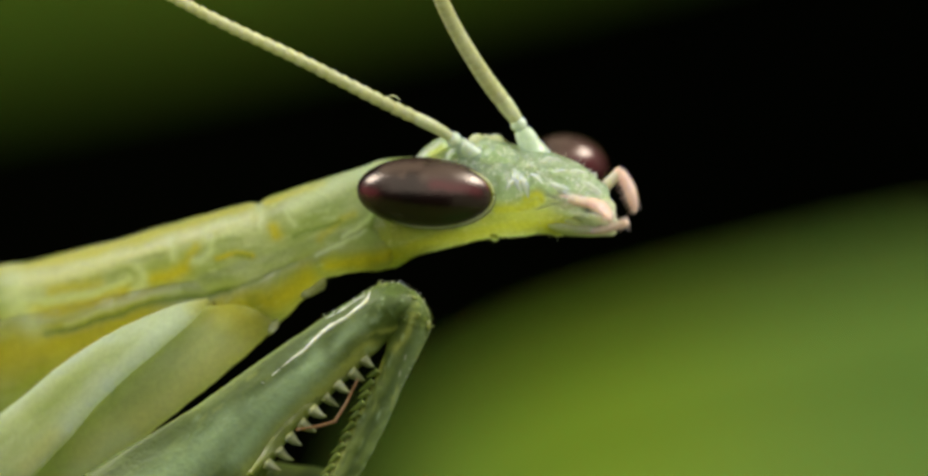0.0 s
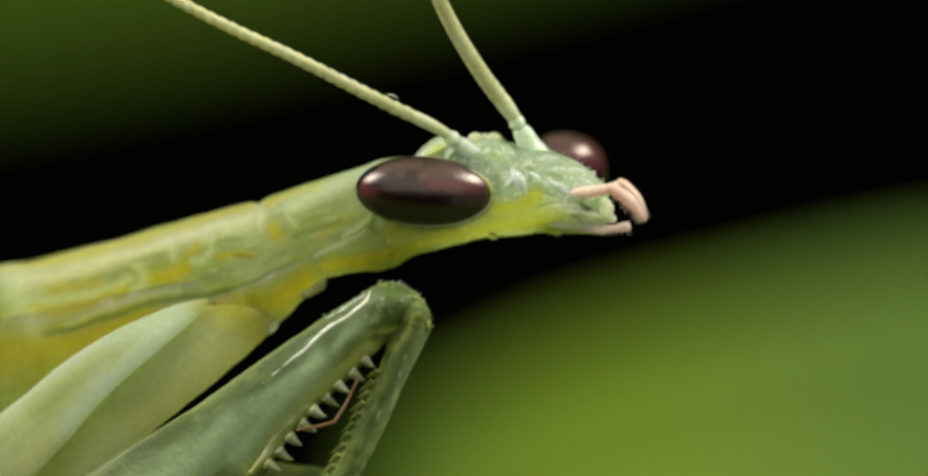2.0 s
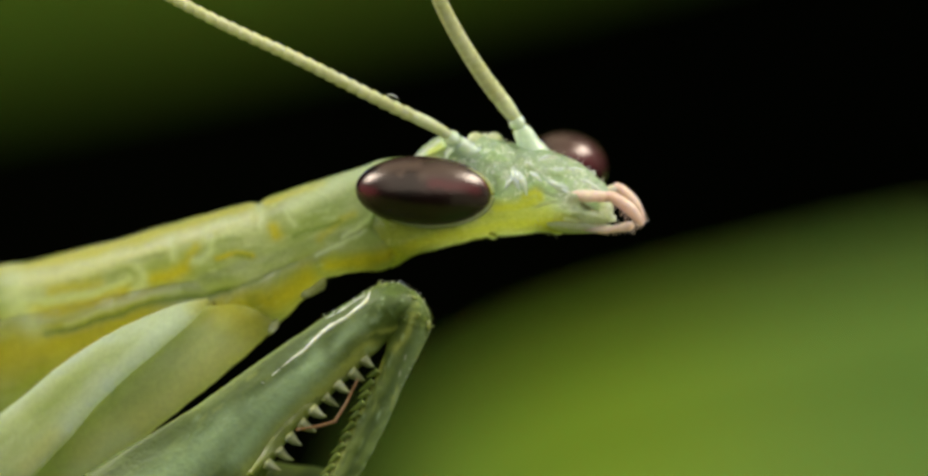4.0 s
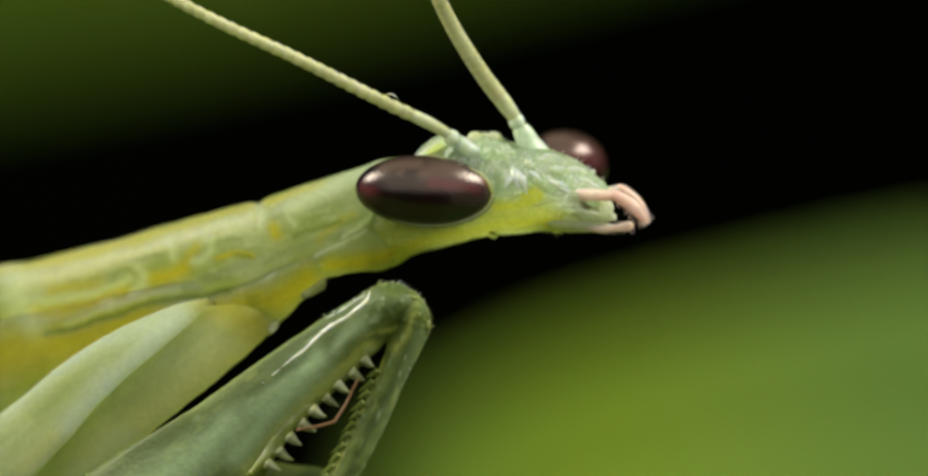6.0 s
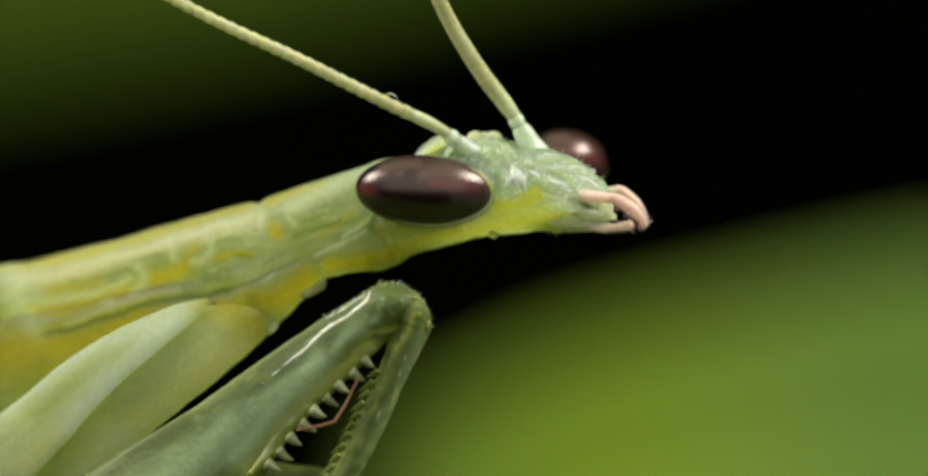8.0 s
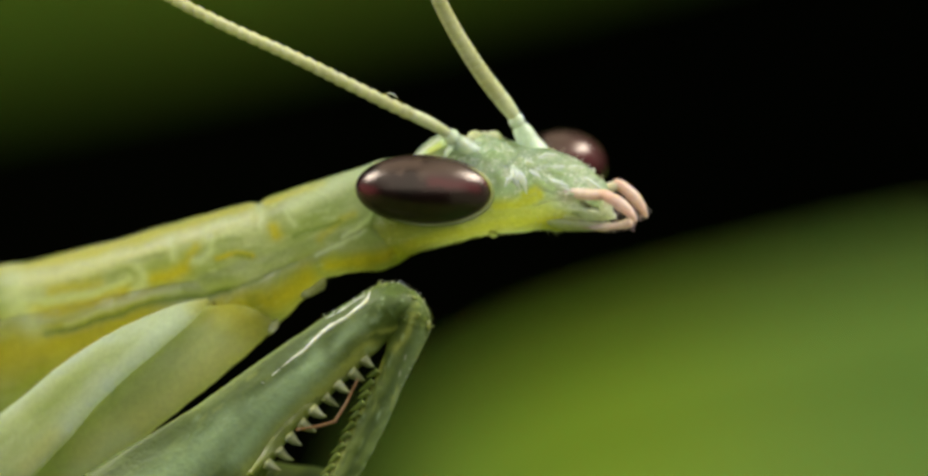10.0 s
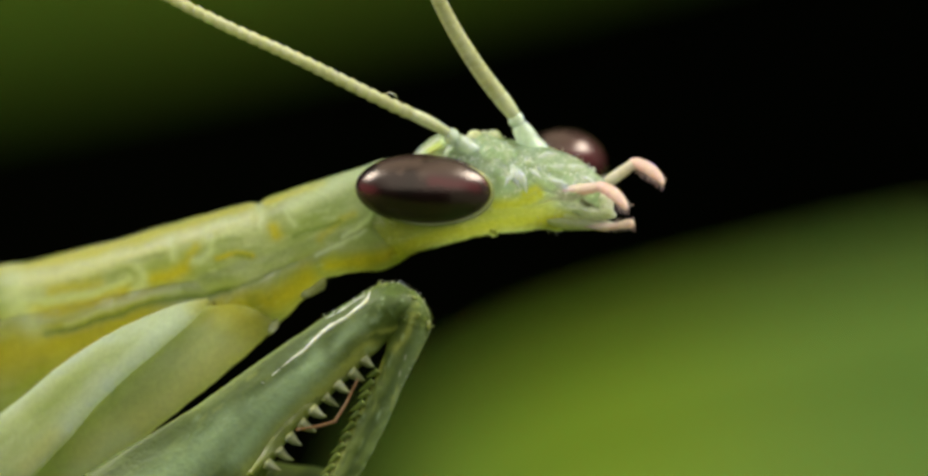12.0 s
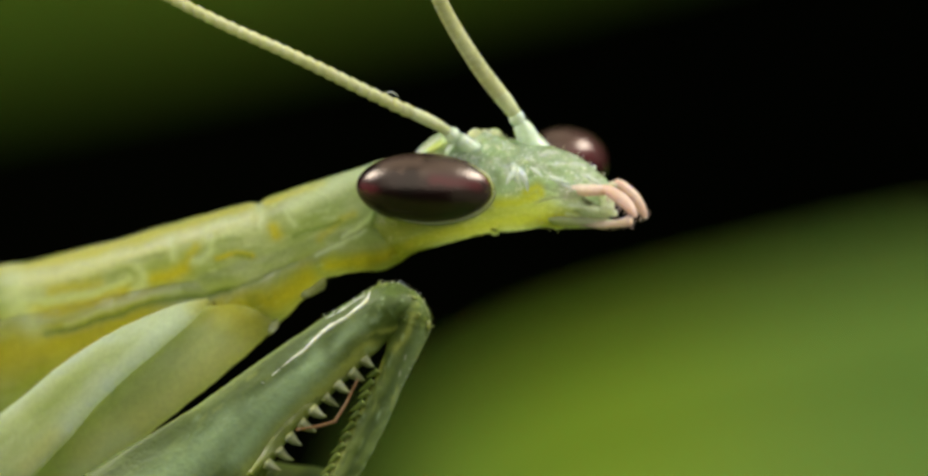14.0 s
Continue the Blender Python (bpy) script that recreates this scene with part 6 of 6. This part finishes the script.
    walk(lip_palp, [
        (0.0, reach(LIP_ROOT[0], LIP_ROOT[2], 3.52, 0.42, -1.0, LIP)), (0.1, reach(LIP_ROOT[0], LIP_ROOT[2], 3.55, 0.15, -1.0, LIP)), (0.2, reach(LIP_ROOT[0], LIP_ROOT[2], 3.65, 0.33, -1.0, LIP)),
        (0.3, reach(LIP_ROOT[0], LIP_ROOT[2], 3.61, 0.33, -1.0, LIP)), (0.4, reach(LIP_ROOT[0], LIP_ROOT[2], 3.58, 0.24, -1.0, LIP)), (0.5, reach(LIP_ROOT[0], LIP_ROOT[2], 3.61, 0.36, -1.0, LIP)),
        (0.6, reach(LIP_ROOT[0], LIP_ROOT[2], 3.48, 0.42, -1.0, LIP)), (0.7, reach(LIP_ROOT[0], LIP_ROOT[2], 3.49, 0.11, -1.0, LIP)), (0.8, reach(LIP_ROOT[0], LIP_ROOT[2], 3.38, 0.28, -1.0, LIP)),
        (0.9, reach(LIP_ROOT[0], LIP_ROOT[2], 3.42, 0.28, -1.0, LIP)), (1.0, reach(LIP_ROOT[0], LIP_ROOT[2], 3.26, 0.26, -1.0, LIP)), (1.1, reach(LIP_ROOT[0], LIP_ROOT[2], 3.42, 0.32, -1.0, LIP)),
        (1.2, reach(LIP_ROOT[0], LIP_ROOT[2], 3.39, 0.31, -1.0, LIP)), (1.3, reach(LIP_ROOT[0], LIP_ROOT[2], 3.43, 0.25, -1.0, LIP)), (1.4, reach(LIP_ROOT[0], LIP_ROOT[2], 3.30, 0.25, -1.0, LIP)),
        (1.5, reach(LIP_ROOT[0], LIP_ROOT[2], 3.43, 0.28, -1.0, LIP)), (1.6, reach(LIP_ROOT[0], LIP_ROOT[2], 3.51, 0.25, -1.0, LIP)), (1.7, reach(LIP_ROOT[0], LIP_ROOT[2], 3.50, 0.19, -1.0, LIP)),
        (1.8, reach(LIP_ROOT[0], LIP_ROOT[2], 3.49, 0.37, -1.0, LIP)), (1.9, reach(LIP_ROOT[0], LIP_ROOT[2], 3.72, 0.25, -1.0, LIP)), (2.0, reach(LIP_ROOT[0], LIP_ROOT[2], 3.57, 0.28, -1.0, LIP)),
        (2.1, reach(LIP_ROOT[0], LIP_ROOT[2], 3.67, 0.31, -1.0, LIP)), (2.2, reach(LIP_ROOT[0], LIP_ROOT[2], 3.65, 0.30, -1.0, LIP)), (2.4, reach(LIP_ROOT[0], LIP_ROOT[2], 3.64, 0.25, -1.0, LIP)),
        (2.6, reach(LIP_ROOT[0], LIP_ROOT[2], 3.61, 0.25, -1.0, LIP)), (2.7, reach(LIP_ROOT[0], LIP_ROOT[2], 3.67, 0.25, -1.0, LIP)), (2.8, reach(LIP_ROOT[0], LIP_ROOT[2], 3.64, 0.28, -1.0, LIP)),
        (3.0, reach(LIP_ROOT[0], LIP_ROOT[2], 3.61, 0.28, -1.0, LIP)), (3.2, reach(LIP_ROOT[0], LIP_ROOT[2], 3.70, 0.34, -1.0, LIP)), (3.8, reach(LIP_ROOT[0], LIP_ROOT[2], 3.65, 0.29, -1.0, LIP)),
        (4.5, reach(LIP_ROOT[0], LIP_ROOT[2], 3.65, 0.28, -1.0, LIP)), (5.0, reach(LIP_ROOT[0], LIP_ROOT[2], 3.64, 0.26, -1.0, LIP)), (5.3, reach(LIP_ROOT[0], LIP_ROOT[2], 3.64, 0.26, -1.0, LIP)),
        (5.4, reach(LIP_ROOT[0], LIP_ROOT[2], 3.64, 0.26, -1.0, LIP)), (5.5, reach(LIP_ROOT[0], LIP_ROOT[2], 3.64, 0.26, -1.0, LIP)), (5.6, reach(LIP_ROOT[0], LIP_ROOT[2], 3.64, 0.26, -1.0, LIP)),
        (5.8, reach(LIP_ROOT[0], LIP_ROOT[2], 3.64, 0.26, -1.0, LIP)), (5.9, reach(LIP_ROOT[0], LIP_ROOT[2], 3.64, 0.26, -1.0, LIP)), (6.0, reach(LIP_ROOT[0], LIP_ROOT[2], 3.64, 0.26, -1.0, LIP)),
        (6.2, reach(LIP_ROOT[0], LIP_ROOT[2], 3.64, 0.28, -1.0, LIP)), (7.0, reach(LIP_ROOT[0], LIP_ROOT[2], 3.64, 0.28, -1.0, LIP)), (8.2, reach(LIP_ROOT[0], LIP_ROOT[2], 3.64, 0.26, -1.0, LIP)),
        (9.0, reach(LIP_ROOT[0], LIP_ROOT[2], 3.64, 0.26, -1.0, LIP)), (9.8, reach(LIP_ROOT[0], LIP_ROOT[2], 3.64, 0.26, -1.0, LIP)), (10.3, reach(LIP_ROOT[0], LIP_ROOT[2], 3.61, 0.34, -1.0, LIP)),
        (10.4, reach(LIP_ROOT[0], LIP_ROOT[2], 3.33, 0.09, -1.0, LIP)), (10.5, reach(LIP_ROOT[0], LIP_ROOT[2], 3.45, 0.21, -1.0, LIP)), (10.6, reach(LIP_ROOT[0], LIP_ROOT[2], 3.43, 0.24, -1.0, LIP)),
        (10.7, reach(LIP_ROOT[0], LIP_ROOT[2], 3.39, 0.27, -1.0, LIP)), (10.8, reach(LIP_ROOT[0], LIP_ROOT[2], 3.42, -0.03, -1.0, LIP)), (10.9, reach(LIP_ROOT[0], LIP_ROOT[2], 3.55, 0.19, -1.0, LIP)),
        (11.0, reach(LIP_ROOT[0], LIP_ROOT[2], 3.38, 0.32, -1.0, LIP)), (11.1, reach(LIP_ROOT[0], LIP_ROOT[2], 3.35, 0.21, -1.0, LIP)), (11.2, reach(LIP_ROOT[0], LIP_ROOT[2], 3.35, 0.14, -1.0, LIP)),
        (11.3, reach(LIP_ROOT[0], LIP_ROOT[2], 3.45, 0.38, -1.0, LIP)), (11.4, reach(LIP_ROOT[0], LIP_ROOT[2], 3.56, 0.20, -1.0, LIP)), (11.5, reach(LIP_ROOT[0], LIP_ROOT[2], 3.49, 0.19, -1.0, LIP)),
        (11.6, reach(LIP_ROOT[0], LIP_ROOT[2], 3.43, 0.32, -1.0, LIP)), (11.7, reach(LIP_ROOT[0], LIP_ROOT[2], 3.35, 0.07, -1.0, LIP)), (11.8, reach(LIP_ROOT[0], LIP_ROOT[2], 3.43, 0.20, -1.0, LIP)),
        (11.9, reach(LIP_ROOT[0], LIP_ROOT[2], 3.43, 0.20, -1.0, LIP)), (12.0, reach(LIP_ROOT[0], LIP_ROOT[2], 3.66, 0.26, -1.0, LIP)), (12.1, reach(LIP_ROOT[0], LIP_ROOT[2], 3.64, 0.26, -1.0, LIP)),
        (12.2, reach(LIP_ROOT[0], LIP_ROOT[2], 3.64, 0.26, -1.0, LIP)), (12.4, reach(LIP_ROOT[0], LIP_ROOT[2], 3.64, 0.25, -1.0, LIP)), (12.5, reach(LIP_ROOT[0], LIP_ROOT[2], 3.64, 0.24, -1.0, LIP)),
        (12.6, reach(LIP_ROOT[0], LIP_ROOT[2], 3.63, 0.24, -1.0, LIP)), (12.7, reach(LIP_ROOT[0], LIP_ROOT[2], 3.63, 0.24, -1.0, LIP)), (12.8, reach(LIP_ROOT[0], LIP_ROOT[2], 3.63, 0.24, -1.0, LIP)),
        (13.0, reach(LIP_ROOT[0], LIP_ROOT[2], 3.63, 0.23, -1.0, LIP)), (13.2, reach(LIP_ROOT[0], LIP_ROOT[2], 3.63, 0.25, -1.0, LIP)), (13.5, reach(LIP_ROOT[0], LIP_ROOT[2], 3.62, 0.25, -1.0, LIP)),
        (14.0, reach(LIP_ROOT[0], LIP_ROOT[2], 3.60, 0.26, -1.0, LIP))])
    walk(labrum, [
        (0.0, opened(0.3)), (0.1, opened(0.8)), (0.2, opened(0.2)),
        (0.3, opened(0.1)), (0.4, opened(0.7)), (0.5, opened(0.2)),
        (0.6, opened(0.2)), (0.7, opened(1.0)), (0.8, opened(0.3)),
        (0.9, opened(0.4)), (1.0, opened(0.0)), (1.1, opened(0.0)),
        (1.2, opened(0.0)), (1.3, opened(0.0)), (1.4, opened(0.0)),
        (1.5, opened(0.0)), (1.6, opened(0.0)), (1.7, opened(0.0)),
        (1.8, opened(0.0)), (1.9, opened(0.0)), (2.0, opened(0.0)),
        (2.1, opened(0.0)), (2.2, opened(0.0)), (2.4, opened(0.0)),
        (2.6, opened(0.0)), (2.7, opened(0.0)), (2.8, opened(0.0)),
        (3.0, opened(0.0)), (3.2, opened(0.0)), (3.8, opened(0.0)),
        (4.5, opened(0.0)), (5.0, opened(0.0)), (5.3, opened(0.0)),
        (5.4, opened(0.0)), (5.5, opened(0.0)), (5.6, opened(0.0)),
        (5.8, opened(0.0)), (5.9, opened(0.0)), (6.0, opened(0.0)),
        (6.2, opened(0.0)), (7.0, opened(0.0)), (8.2, opened(0.0)),
        (9.0, opened(0.0)), (9.8, opened(0.0)), (10.3, opened(0.0)),
        (10.4, opened(0.1)), (10.5, opened(0.0)), (10.6, opened(0.0)),
        (10.7, opened(0.0)), (10.8, opened(0.0)), (10.9, opened(0.0)),
        (11.0, opened(0.3)), (11.1, opened(1.0)), (11.2, opened(0.7)),
        (11.3, opened(0.3)), (11.4, opened(0.8)), (11.5, opened(0.8)),
        (11.6, opened(0.8)), (11.7, opened(0.6)), (11.8, opened(0.2)),
        (11.9, opened(0.1)), (12.0, opened(0.1)), (12.1, opened(0.0)),
        (12.2, opened(0.0)), (12.4, opened(0.0)), (12.5, opened(0.0)),
        (12.6, opened(0.0)), (12.7, opened(0.0)), (12.8, opened(0.0)),
        (13.0, opened(0.0)), (13.2, opened(0.0)), (13.5, opened(0.0)),
        (14.0, opened(0.0))])
    walk(labium, [
        (0.0, dropped(0.3)), (0.1, dropped(0.8)), (0.2, dropped(0.5)),
        (0.3, dropped(0.4)), (0.4, dropped(0.8)), (0.5, dropped(0.5)),
        (0.6, dropped(0.3)), (0.7, dropped(1.0)), (0.8, dropped(0.5)),
        (0.9, dropped(0.4)), (1.0, dropped(1.0)), (1.1, dropped(0.3)),
        (1.2, dropped(0.3)), (1.3, dropped(0.5)), (1.4, dropped(0.2)),
        (1.5, dropped(0.0)), (1.6, dropped(0.6)), (1.7, dropped(0.2)),
        (1.8, dropped(0.0)), (1.9, dropped(0.0)), (2.0, dropped(0.0)),
        (2.1, dropped(0.0)), (2.2, dropped(0.0)), (2.4, dropped(0.0)),
        (2.6, dropped(0.0)), (2.7, dropped(0.0)), (2.8, dropped(0.0)),
        (3.0, dropped(0.0)), (3.2, dropped(0.0)), (3.8, dropped(0.0)),
        (4.5, dropped(0.0)), (5.0, dropped(0.0)), (5.3, dropped(0.0)),
        (5.4, dropped(0.0)), (5.5, dropped(0.0)), (5.6, dropped(0.0)),
        (5.8, dropped(0.0)), (5.9, dropped(0.0)), (6.0, dropped(0.0)),
        (6.2, dropped(0.0)), (7.0, dropped(0.0)), (8.2, dropped(0.0)),
        (9.0, dropped(0.0)), (9.8, dropped(0.0)), (10.3, dropped(0.0)),
        (10.4, dropped(0.0)), (10.5, dropped(0.0)), (10.6, dropped(0.0)),
        (10.7, dropped(0.0)), (10.8, dropped(0.0)), (10.9, dropped(0.0)),
        (11.0, dropped(0.0)), (11.1, dropped(0.3)), (11.2, dropped(0.0)),
        (11.3, dropped(0.0)), (11.4, dropped(0.0)), (11.5, dropped(0.0)),
        (11.6, dropped(0.0)), (11.7, dropped(0.4)), (11.8, dropped(0.0)),
        (11.9, dropped(0.0)), (12.0, dropped(0.0)), (12.1, dropped(0.0)),
        (12.2, dropped(0.0)), (12.4, dropped(0.0)), (12.5, dropped(0.0)),
        (12.6, dropped(0.0)), (12.7, dropped(0.0)), (12.8, dropped(0.0)),
        (13.0, dropped(0.0)), (13.2, dropped(0.0)), (13.5, dropped(0.0)),
        (14.0, dropped(0.0))])


motions()
